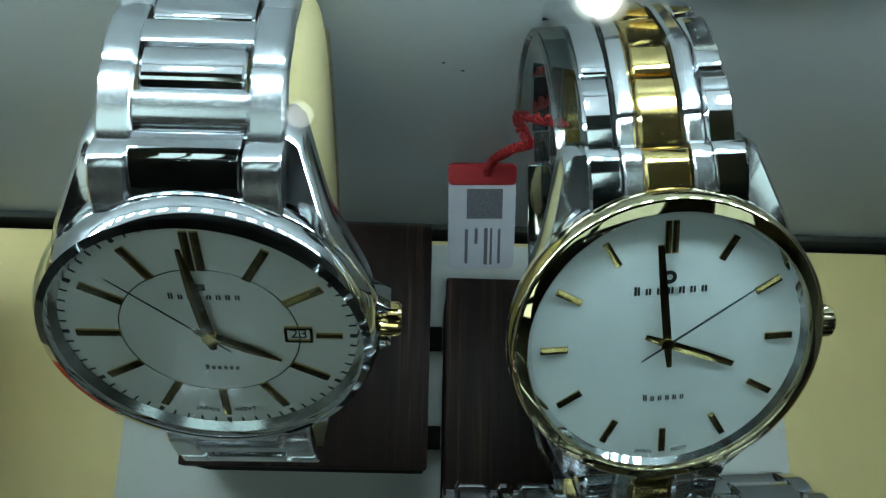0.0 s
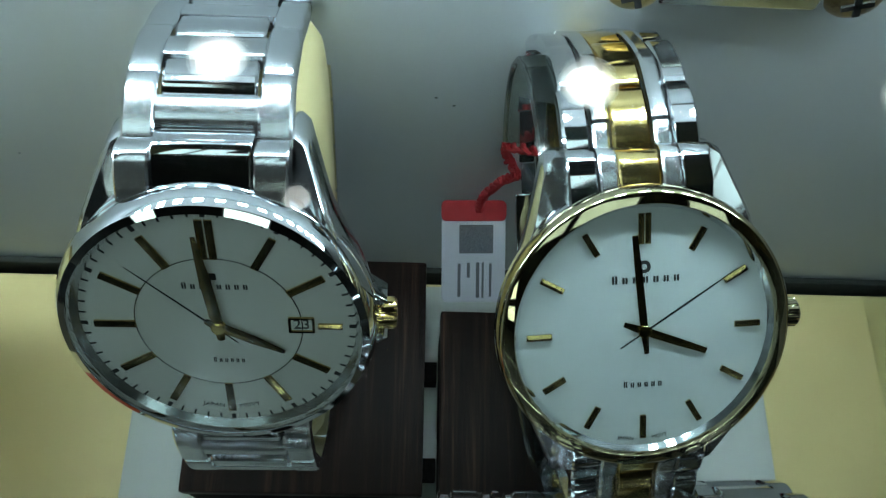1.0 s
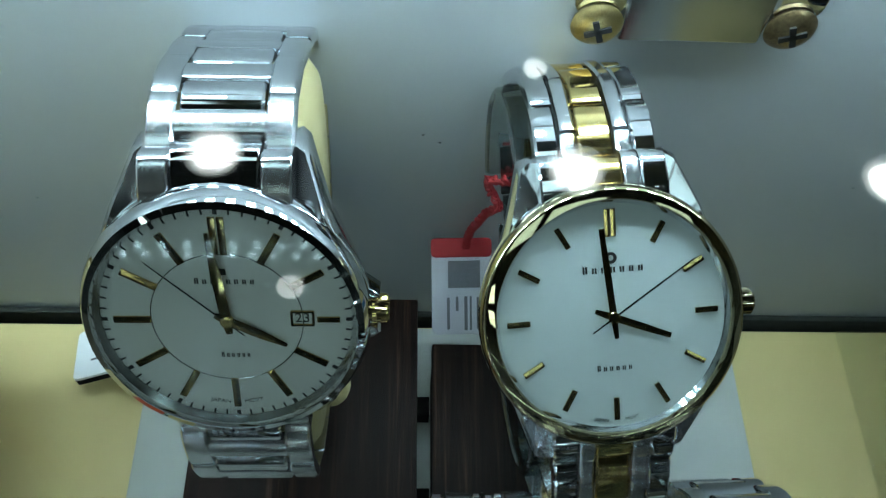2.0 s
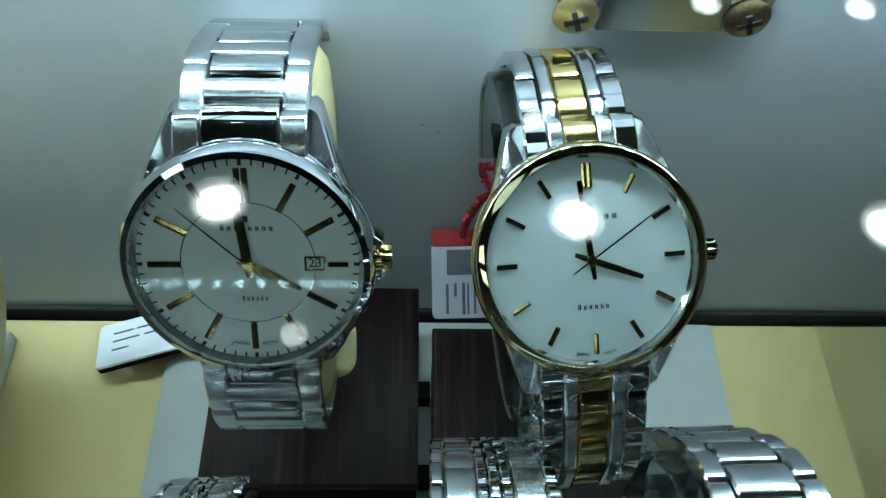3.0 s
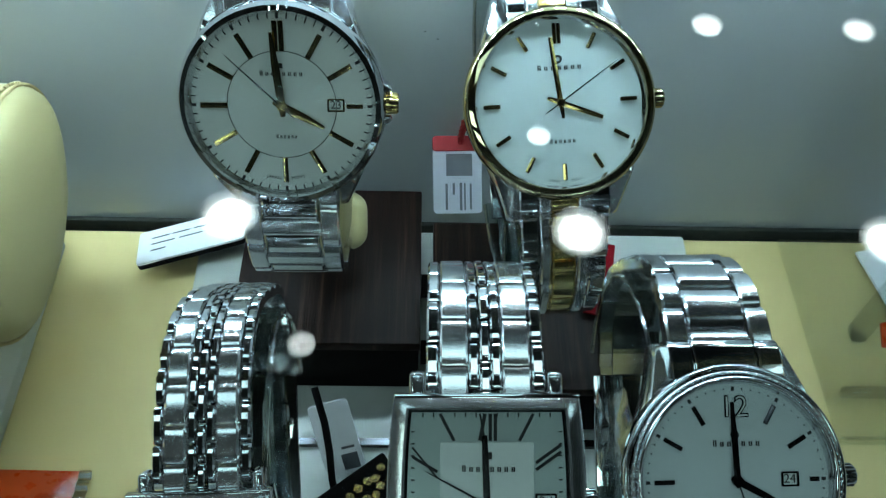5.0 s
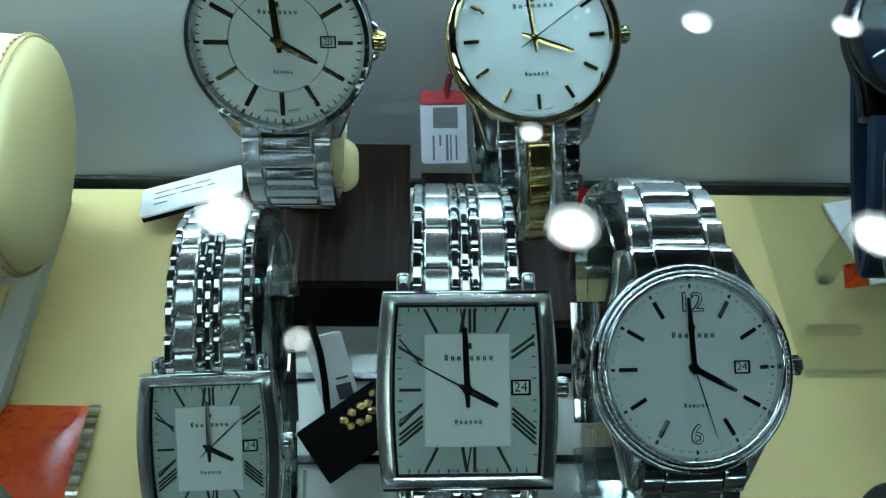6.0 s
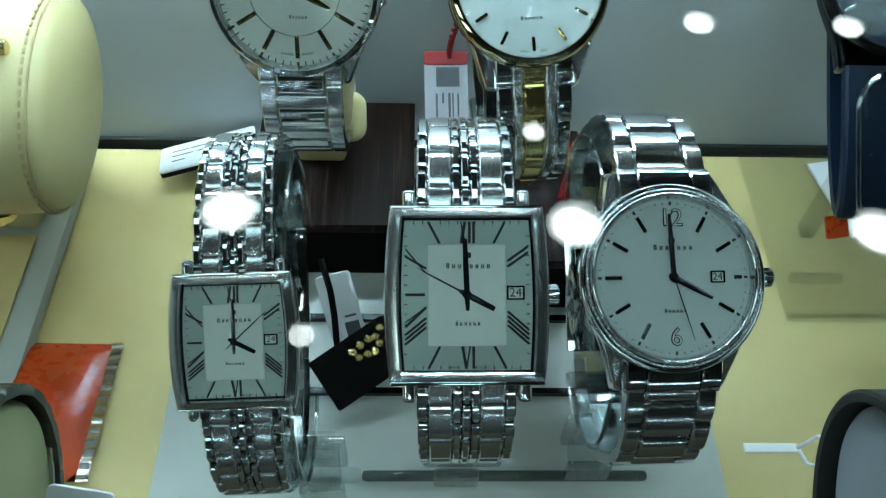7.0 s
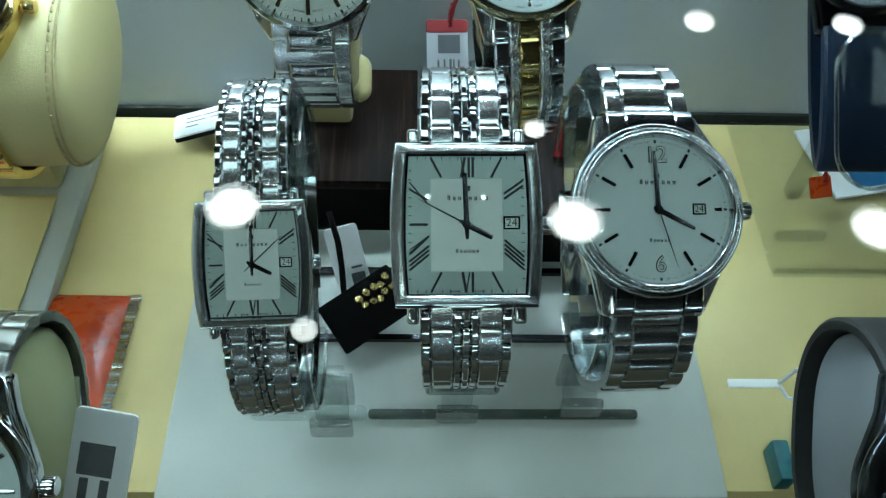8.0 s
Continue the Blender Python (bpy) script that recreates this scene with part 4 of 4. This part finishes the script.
# ---- round steel watch with a beaded bezel ----
def beaded_watch():
    w = watch_root("wristwatch", *QW, "steel wristwatch with white dial, beaded bezel and black batons")
    part("case", hull_case(0.0190, 0.0124, 0.0236, -0.0076, -0.0012, 1.2), LUG_STEEL, w)
    part("bezel", half_round(0.0174, 0.0186, 0.0013, 0.0004), STEEL, w)
    part("beading", half_round(0.0186, 0.0194, 0.0007, 0.0004, 264, lambda i, r, z: (r, z + (0.00020 if i % 3 == 0 else -0.0001))), STEEL, w, "beaded steel ring")
    part("outer_ring", half_round(0.0194, 0.0205, 0.0008, -0.0004), STEEL, w)
    part("crystal", lathe([(0.0, 0.0014), (0.0171, 0.0013), (0.0174, 0.0010), (0.0, 0.0009)], 96), CRYSTAL, w)
    part("inner_ring", lathe([(0.0174, 0.0009), (0.0170, 0.0001), (0.0174, 0.0), (0.0174, 0.0009)], 96), BRUSHED, w)
    d = round_dial(w, 0.0174, WHITE_DIAL)
    for i in range(12):
        if i not in (0, 6):
            index(d, 0.0135 if i == 3 else 0.0113, 0.0152 if i == 3 else 0.0150, 0.0008, 30 * i, DARK_STEEL)
    for text, y in (("12", 0.0128), ("6", -0.0128)):
        words(text, 0.0054, DARK_STEEL, d, pose(0, y, 0.0002), "numeral", 0.00012, 0.00010)
        words(text, 0.0054, PANEL_DIAL, d, pose(0, y, 0.00036), "numeral_face", 0.00010, -0.00012)
    part("minute_track", bars(dots_ring(0.0161, 60, 0.00030, [i for i in range(60) if i % 5 == 0]), 0.00002, 0.00005, 0), INK, d)
    part("minute_track", bars(dots_ring(0.0161, 12, 0.00055, (), 0.0008), 0.00002, 0.00006, 0), INK, d)
    mark(d, 0.0, 0.0064, 0.0092, 0.0011, 7)
    part("brand_mark", lathe([(0.0003, 0.00005), (0.0003, 0.00012), (0.0008, 0.00012), (0.0008, 0.00005)], 24), INK, d, m=pose(0, 0.0080, 0))
    mark(d, 0.0, -0.0072, 0.0052, 0.0008, 6)
    date_window(d, 0.0098, 0.0001, 0.0016, 0.0013, "24", DARK_STEEL)
    hand(w, "hour_hand", 0.0096, 0.0012, 0.00065, 0.00040, 118, 0.0004, DARK_STEEL, 0.0001)
    hand(w, "minute_hand", 0.0138, 0.0012, 0.00060, 0.00035, -2, 0.0006, DARK_STEEL, 0.0001)
    hand(w, "second_hand", 0.0140, 0.0030, 0.00015, 0.00006, 164, 0.0008, INK, 0.00006)
    part("pivot", lathe([(0.0, 0.0009), (0.0010, 0.0009), (0.0010, 0.0002)], 24), DARK_STEEL, w)
    crown(w, 0.0203, 0.0022, 0.0030, STEEL)
    for s in (1, -1):
        end_link(w, -0.0105, -0.0061, 0.0178, 0.0246, -0.0010, STEEL, s)
        end_link(w, 0.0061, 0.0105, 0.0178, 0.0246, -0.0010, STEEL, s)
        end_link(w, -0.0059, 0.0059, 0.0178, 0.0250, -0.0012, STEEL, s)
    p = loop_path(0.0430, 0.0310, -0.0325, 0.0228)
    bracelet(w, p, 0.0090, [(-0.0081, 0.0044, LUG_STEEL, 0.0, 0.0, 0.0011), (0.0081, 0.0044, LUG_STEEL, 0.0, 0.0, 0.0011), (0.0, 0.0116, LUG_STEEL, 0.5, 0.0, 0.0016)], 0.0030, 0.34)
    return w


beaded_watch()
acrylic_holder(*QW, 0.0396, 0.0268, -0.0315, 0.0190, -0.0016, 0.0105, front=True, shift=-0.0030)

# clear rails that carry the front holders
rail = empty("acrylic_rail", pose(0.0, 0.0, 0.0062), "clear acrylic rails lying on the white base", "display rail")
part("rail", moved(box(-0.045, -0.0100, -0.0022, 0.0022, 0.0, 0.0042, 0.0016, 3), pose(0, -0.0615, 0)), ACRYLIC, rail)
part("rail", moved(box(-0.0098, 0.0725, -0.0015, 0.0015, 0.0, 0.0030, 0.0012, 3), pose(0, -0.0615, 0)), SMOKED, rail, "smoky acrylic rail")
part("rail", moved(box(-0.040, 0.080, -0.0010, 0.0010, 0.0, 0.0020), pose(0, -0.0345, 0)), DARK_STEEL, rail, "dark thin rail")
part("rail", moved(box(-0.040, 0.080, -0.0010, 0.0010, 0.0, 0.0020), pose(0, -0.0080, 0)), DARK_STEEL, rail, "dark thin rail")


# ---- price tags ----
def tag(m, w, h, label, lines, cap=None, group="price tags", under_sheet=False, card=CARD):
    root = empty("price_tag", m, label, "price tag", group)
    part("card", slab(rounded(w / 2, h / 2, 0.0014, 4), -0.0004, 0.0004, 0.0001, 1), card, root)
    for i, (x, y, l, t) in enumerate(lines):
        part("printing", box(x - l / 2, x + l / 2, y - t / 2, y + t / 2, 0.00041, 0.00046), GREY_INK, root)
    # Black sheet of the same outline, just below the card.
    if under_sheet:
        part("under_sheet", slab(rounded(w / 2, h / 2, 0.0014, 4), -0.0022, -0.0006), BLACK, root, "black sheet below the card")
    if cap:
        part("cap", slab(rounded(w / 2 + 0.0001, 0.0024, 0.0012, 4), -0.0008, 0.0008, 0.0002, 1), cap, root, "red plastic cap", pose(0, h / 2 + 0.0012, 0))
    return root


def strands(root, m, points, r, turns, material, name="cord"):
    """Two strands wound round each other through points of the place."""
    n = 70
    dense = []
    for i in range(n + 1):
        u = i / n * (len(points) - 1)
        k = min(int(u), len(points) - 2)
        dense.append(Vector(points[k]).lerp(Vector(points[k + 1]), u - k))
    bms = []
    for ph in (0, math.pi):
        path = []
        for i, p in enumerate(dense):
            a = ph + turns * 2 * math.pi * i / n
            path.append(p + Vector((math.cos(a) * r, math.sin(a) * r * 0.5, math.sin(a) * r)))
        bms.append(tube(path, r * 0.85, 6))
    part(name, join(*bms), material, root, m=m.inverted())


TAG_A = pose(0.0152, 0.0632, 0.0408, 33, 0, 2)
ta = tag(TAG_A, 0.0150, 0.0205, "pale lilac price tag with red cap hanging on a red cord", [(0.0006, 0.0048, 0.0080, 0.0068), (-0.0034, -0.0050, 0.0007, 0.0080), (-0.0012, -0.0026, 0.0007, 0.0036), (0.0010, -0.0050, 0.0008, 0.0085), (0.0022, -0.0050, 0.0005, 0.0085), (0.0040, -0.0050, 0.0006, 0.0080)], RED, card=LILAC_DIMMED)
strands(ta, TAG_A, [(0.0160, 0.0725, 0.0468), (0.0160, 0.0732, 0.0505), (0.0166, 0.0725, 0.0560), (0.0190, 0.0690, 0.0690), (0.0215, 0.0680, 0.0730), (0.0190, 0.0710, 0.0760), (0.0186, 0.0712, 0.0790), (0.0264, 0.0680, 0.0822)], 0.0007, 15, RED)

along = Vector((0.96, 0.22, 0.15)).normalized()
across = Vector((-0.006, 0.018, -0.0055))
across = (across - across.dot(along) * along).normalized()
TAG_W = Matrix((along, across, along.cross(across))).transposed().to_4x4()
TAG_W.translation = Vector((-0.088, 0.051, 0.0098)) + 0.018 * along + 0.0085 * across
tag(TAG_W, 0.036, 0.0170, "white price tag slanting under the silver watch", [(-0.0105, 0.0038, 0.006, 0.0007), (-0.0035, 0.0038, 0.006, 0.0007), (0.0040, 0.0038, 0.006, 0.0007), (-0.0095, 0.0006, 0.008, 0.0007), (0.0000, 0.0006, 0.008, 0.0007), (0.0070, 0.0006, 0.003, 0.0007), (-0.0110, -0.0028, 0.005, 0.0007)], under_sheet=True)
TAG_B = pose(-0.0175, -0.0130, 0.0185, 55, 0, 6) @ pose(0, 0, 0, 0, 0, 10)
tb = tag(TAG_B, 0.0110, 0.026, "white price tag with black cord behind the small watch", [(0.0020, -0.0060, 0.0045, 0.0050), (0.0022, -0.0015, 0.0036, 0.0008)])
part("cord", tube([(-0.0235, -0.0040, 0.0340), (-0.0205, -0.0120, 0.0290), (-0.0195, -0.0165, 0.0220), (-0.0190, -0.0215, 0.0140), (-0.0180, -0.0250, 0.0090)], 0.0010, 8), BLACK, tb, "black cord", TAG_B.inverted())
card = empty("gift_card", pose(-0.0110, -0.0310, 0.0190, 34, -10, 34), "black card with raised gold dots, leaning on the base", "card")
part("card", slab(rounded(0.0130, 0.0085, 0.0006, 2), -0.0004, 0.0004), BLACK, card)
random.seed(3)
for i in range(10):
    bm = bmesh.new()
    bmesh.ops.create_icosphere(bm, subdivisions=2, radius=1.0)
    for v in bm.verts:
        v.co = (v.co.x * random.uniform(0.0010, 0.0015), v.co.y * random.uniform(0.0009, 0.0014), v.co.z * 0.0007)
    part("gold_dot", moved(bm, pose(0.0000 + 0.0026 * (i // 2) + random.uniform(-0.0006, 0.0006), 0.0048 - 0.0036 * (i % 2) + random.uniform(-0.0010, 0.0010), 0.0005)), GOLD, card)

bm = bmesh.new()
prev = None
for x, y, z in ((0.0530, 0.0190, 0.0352), (0.0545, 0.0240, 0.0362), (0.0575, 0.0330, 0.0356), (0.0590, 0.0420, 0.0375)):
    row = [bm.verts.new((x + dx, y - 0.25 * dx, z + dz)) for dx, dz in ((-0.0027, 0.0), (0.0027, 0.0), (0.0027, 0.0007), (-0.0027, 0.0007))]
    if prev:
        for k in range(4):
            bm.faces.new((prev[k], prev[(k + 1) % 4], row[(k + 1) % 4], row[k]))
    else:
        bm.faces.new(row)
    prev = row
bm.faces.new(prev)
tagged(part("ribbon", bm, DARK_RED, None, sharp=60), "dark red ribbon lying over the wooden stand", "ribbon")

random.seed(11)
dots = []
for x, z in ((0.0044, 0.0865), (0.0080, 0.0840), (-0.040, 0.100), (0.120, 0.050), (0.105, 0.070), (-0.085, 0.060)):
    b0 = bmesh.new()
    bmesh.ops.create_icosphere(b0, subdivisions=1, radius=0.0003)
    dots.append(moved(b0, pose(x, WALL_Y - 0.0001, z) @ Matrix.Diagonal((1.2, 0.5, random.uniform(0.6, 1.1), 1))))
tagged(part("dirt_specks", join(*dots), INK, None), "small dark dirt specks on the grey back panel", "dirt", kind="stuff")

# ---- metal latch on the back panel ----
latch = empty("wall_latch", pose(0.051, WALL_Y - 0.0002, 0.1262, 90, 0, 0), "steel latch plate with two brass cross-head screws on the back panel", "latch")
part("plate", slab(rounded(0.0128, 0.0120, 0.0008, 3), 0.0, 0.0020, 0.0004), FRAME_STEEL, latch, m=pose(0, 0.0032, 0))
for sx, m in ((-1, BRASS), (1, DARK_BRASS)):
    part("ear", slab(rounded(0.0046, 0.0068, 0.0036, 5), 0.0, 0.0016, 0.0003), STEEL, latch, m=pose(sx * 0.0172, 0.003, 0))
    sc = part("screw", lathe([(0.0, 0.0042), (0.0024, 0.0040), (0.0039, 0.0033), (0.0046, 0.0024), (0.0044, 0.0018), (0.0018, 0.0014)], 40), m, latch, m=pose(sx * 0.0172, -0.0047, 0))
    for a in (20, 110):
        part("slot", moved(box(-0.0024, 0.0024, -0.00055, 0.00055, 0.0034, 0.00448), pose(0, 0, 0, 0, 0, a)), INK, sc)

# ---- pillow with the gold watch ----
side = tagged(part("display_base", box(-0.215, -0.117, -0.036, 0.066, 0.0002, 0.006, 0.0012), PLATE, None), "pale base plate with a yellow inlay under the cream pillow", "display base")
part("inlay", box(-0.205, -0.1255, -0.034, 0.025, 0.0061, 0.0068, 0.0003), YELLOW, side)
PIL = pose(-0.0940, 0.0263, 0.0689, 16, 0, 1)
pillow = empty("watch_pillow", PIL, "cream leatherette watch pillow with stitched end seam", "pillow")
bm = bmesh.new()
rows = []
n = 64
for x, k in ((-0.075, 0.9), (-0.070, 0.98), (-0.060, 1.0), (-0.012, 1.0), (-0.006, 0.985), (-0.002, 0.965), (0.0, 0.93), (0.0015, 0.80), (0.0025, 0.5)):
    rows.append([bm.verts.new((x, 0.034 * k * math.cos(2 * math.pi * i / n), 0.0240 * k * math.sin(2 * math.pi * i / n))) for i in range(n)])
for p, q in zip(rows, rows[1:]):
    for i in range(n):
        bm.faces.new((p[i], p[(i + 1) % n], q[(i + 1) % n], q[i]))
bm.faces.new(rows[0])
bm.faces.new(rows[-1])
part("cushion", bm, CREAM, pillow, sharp=80)
part("seam", tube([(-0.0018, 0.0334 * math.cos(2 * math.pi * i / 64), 0.0236 * math.sin(2 * math.pi * i / 64)) for i in range(65)], 0.0004, 6), THREAD, pillow)
for i in range(70):
    a0 = 2 * math.pi * i / 70
    part("stitch", tube([(-0.0034, 0.0337 * math.cos(a0 + d), 0.0239 * math.sin(a0 + d)) for d in (0.0, 0.03, 0.055)], 0.00045, 5), THREAD, pillow)
part("foot", moved(box(-0.165, -0.125, 0.028, 0.052, 0.0062, 0.056, 0.002), pose(0, 0, 0)), CREAM, pillow, m=PIL.inverted())


def plain_watch(m, r, dial, case, path, label, links=None, band=None, width=0.02):
    w = tagged(new("wristwatch"), label, "wristwatch", "wristwatches in the showcase")
    w.empty_display_size, w.matrix_basis = 0.01, m
    part("case", hull_case(r * 0.95, r * 0.6, r * 1.15, -0.0075, -0.001, 1.0), case, w)
    part("bezel", lathe([(r * 0.86, 0.0004), (r * 0.87, 0.0016), (r * 0.91, 0.0020), (r * 0.98, 0.0006), (r, -0.0006), (r * 0.98, -0.0018), (r * 0.86, -0.001), (r * 0.86, 0.0004)], 96), case, w)
    part("crystal", lathe([(0.0, 0.0014), (r * 0.85, 0.0013), (r * 0.86, 0.0010), (0.0, 0.0009)], 72), CRYSTAL, w)
    d = round_dial(w, r * 0.86, dial)
    for i in range(12):
        index(d, r * 0.6, r * 0.78, 0.0009, 30 * i, case)
    crown(w, r * 0.99, 0.0022, 0.0030, case)
    if links:
        bracelet(w, path, 0.0070, [(-width * 0.34, width * 0.31, links, 0.0, 0, 0.0008), (width * 0.34, width * 0.31, links, 0.0, 0, 0.0008), (0, width * 0.35, links, 0.5, 0.0001, 0.0008)], clasp=case)
    else:
        strap(w, path, width, 0.0028, band)
    return w


GOLD_AT = PIL @ pose(-0.0295, 0, 0.0290, 0, 0, 0)
plain_watch(GOLD_AT, 0.020, BLACK, GOLD, loop_path(0.0370, 0.0275, -0.0290, 0.0225, 0.0, 2.2), "gold wristwatch with black dial round the cream pillow", links=GOLD, width=0.022)

# ---- watches at the front corners ----
FL_C, FL_E = (-0.0912, -0.1102, 0.0736), (40, 0, 0)
plain_watch(pose(*FL_C, *FL_E), 0.0195, WHITE_DIAL, STEEL, loop_path(0.0330, 0.0260, -0.0270, 0.0215, 0.0, 2.2), "steel wristwatch with pale dial on a sage cuff", links=GUNMETAL, width=0.020)
fl = cuff("watch_cuff", FL_C, FL_E, 0.0292, 0.0222, -0.0270, 0.0165, 0.0, 0.0, SAGE, "sage leatherette cuff inside a steel watch")
part("stem", box(-0.094, -0.088, -0.0810, -0.0770, 0.0002, 0.040, 0.001), ACRYLIC, fl, m=pose(*FL_C, *FL_E).inverted())
tag(pose(-0.0735, -0.0925, 0.0400, 46, 0, 4) @ pose(0, 0, 0, 0, 0, -14), 0.0150, 0.0320, "white price tag hanging from the steel watch", [(-0.0010, 0.0030, 0.0085, 0.0085), (-0.0032, -0.0070, 0.0022, 0.0100), (0.0018, -0.0070, 0.0022, 0.0100)])
FR_C, FR_E = (0.1170, -0.1115, 0.0745), (40, 0, 0)
plain_watch(pose(*FR_C, *FR_E), 0.0205, BLACK, DARK_STEEL, loop_path(0.0330, 0.0260, -0.0270, 0.0225, 0.0, 2.2), "dark wristwatch with black dial and charcoal strap on a grey cuff", band=CHARCOAL, width=0.022)
fr = cuff("watch_cuff", FR_C, FR_E, 0.0292, 0.0222, -0.0270, 0.0165, 0.0008, 0.0, GREY_CUFF, "grey foam cuff inside the dark watch")
part("stem", box(0.114, 0.120, -0.0810, -0.0770, 0.0002, 0.040, 0.001), ACRYLIC, fr, m=pose(*FR_C, *FR_E).inverted())
lp = empty("tag_loop", pose(0.1000, -0.0625, 0.0300), "white plastic tag loop of the dark watch", "tag loop")
part("bar", moved(box(-0.0085, 0.0060, -0.0013, 0.0013, -0.0005, 0.0005, 0.0003), pose(0.002, 0, 0)), CARD, lp)
part("loop", tube([(0.008, 0, 0), (0.010, -0.004, -0.001), (0.012, -0.0075, 0.004), (0.0110, -0.0060, 0.014), (0.0085, -0.002, 0.012), (0.008, 0, 0)], 0.0006, 6), CARD, lp)
tagged(part("small_box", box(0.1115, 0.1165, -0.0825, -0.0700, 0.0002, 0.009, 0.0008), TEAL, None), "small teal cardboard box on the shelf edge", "box")

# ---- blue watch on a clear tongue ----
BW = pose(0.1390, 0.0464, 0.0990, 36, 0, 0)
plain_watch(BW, 0.0205, NAVY, DARK_STEEL, loop_path(0.0460, 0.0062, -0.0092, 0.0225, -0.0200, 2.4), "blue wristwatch on a navy leather strap", band=NAVY, width=0.0235)
tongue = empty("watch_holder", BW, "clear acrylic tongue holding the blue watch", "watch holder", "watch holders")
part("tongue", moved(slab(rounded(0.0112, 0.0235, 0.0110, 10), -0.001, 0.001, 0.0005), pose(0.0012, -0.0485, 0.0002)), ACRYLIC, tongue)
part("edge", tube([(x + 0.0012, y - 0.0485, 0.0002) for x, y in rounded(0.0112, 0.0235, 0.0110, 10)], 0.0007, 6, True), EDGE, tongue)
part("post", box(0.1450, 0.1500, 0.030, 0.036, 0.0019, 0.070, 0.001), ACRYLIC, tongue, m=BW.inverted())
TAG_C = pose(0.1530, 0.0272, 0.0130, 40, 0, 10)
tc = empty("price_tag", TAG_C, "orange paper tag on a red cord under the blue watch", "price tag", "price tags")
part("card", slab(rounded(0.0042, 0.0040, 0.0006, 2), -0.0004, 0.0004), ORANGE, tc)
strands(tc, TAG_C, [(0.1545, 0.0280, 0.0150), (0.1525, 0.0295, 0.0200), (0.1515, 0.0300, 0.0250), (0.1535, 0.0295, 0.0290), (0.1575, 0.0280, 0.0305), (0.1640, 0.0245, 0.0310), (0.1720, 0.0200, 0.0315)], 0.0006, 6, RED)
leaf = empty("leaflet", pose(0.1851, 0.0487, 0.0020, 0, 0, 11), "white leaflet with pink and blue print lying by the wall", "leaflet")
part("sheet", box(-0.024, 0.024, -0.014, 0.0225, 0.0, 0.0012, 0.0002, 1), CARD, leaf)
part("print", box(-0.016, 0.020, 0.007, 0.011, 0.00122, 0.0014), PINK, leaf)
part("print", box(-0.0135, 0.020, -0.011, 0.006, 0.00122, 0.0014), BLUE, leaf)
tray = empty("acrylic_tray", pose(0.1495, 0.0, 0.0002), "clear acrylic sheet with a raised front lip on the shelf", "tray")
part("floor_sheet", box(-0.018, 0.070, -0.003, 0.0722, 0.0, 0.0016, 0.0004), SHEET, tray)
part("rim", box(-0.018, 0.070, -0.0046, -0.0032, 0.0, 0.0040, 0.0004), ACRYLIC, tray)
part("rim", box(-0.014, 0.004, 0.010, 0.0125, 0.0017, 0.006, 0.0006), SHEET, tray)

# ---- orange pouch ----
pouch = empty("sachet", pose(-0.1158, -0.0362, 0.0003, 0, 0, -1), "orange-red foil sachet with a clear crimped edge", "sachet")
bm = bmesh.new()
nx, ny = 24, 14
grid = [[None] * (ny + 1) for _ in range(nx + 1)]
for side_z in (1, 0):
    g = [[bm.verts.new((-0.045 + 0.068 * i / nx, -0.024 + 0.046 * j / ny, 0.0005 + side_z * 0.0055 * (math.sin(math.pi * i / nx) * math.sin(math.pi * j / ny)) ** 0.5)) for j in range(ny + 1)] for i in range(nx + 1)]
    for i in range(nx):
        for j in range(ny):
            bm.faces.new((g[i][j], g[i + 1][j], g[i + 1][j + 1], g[i][j + 1]))
bmesh.ops.remove_doubles(bm, verts=bm.verts, dist=1e-6)
part("foil", bm, ORANGE, pouch, sharp=60)
bm = bmesh.new()
prev = None
for j in range(57):
    y = -0.024 + 0.046 * j / 56
    z = 0.0009 + 0.0007 * abs(math.sin(j * math.pi / 4.4)) + random.uniform(0, 0.0002)
    row = [bm.verts.new((0.0232, y, z)), bm.verts.new((0.0265 + random.uniform(0, 0.0008), y, z + 0.0004)), bm.verts.new((0.0265, y, z - 0.0004)), bm.verts.new((0.0232, y, z - 0.0006))]
    if prev:
        for k in range(4):
            bm.faces.new((prev[k], prev[(k + 1) % 4], row[(k + 1) % 4], row[k]))
    prev = row
part("crimped_edge", bm, CRIMP, pouch, "clear crimped film edge", sharp=60)
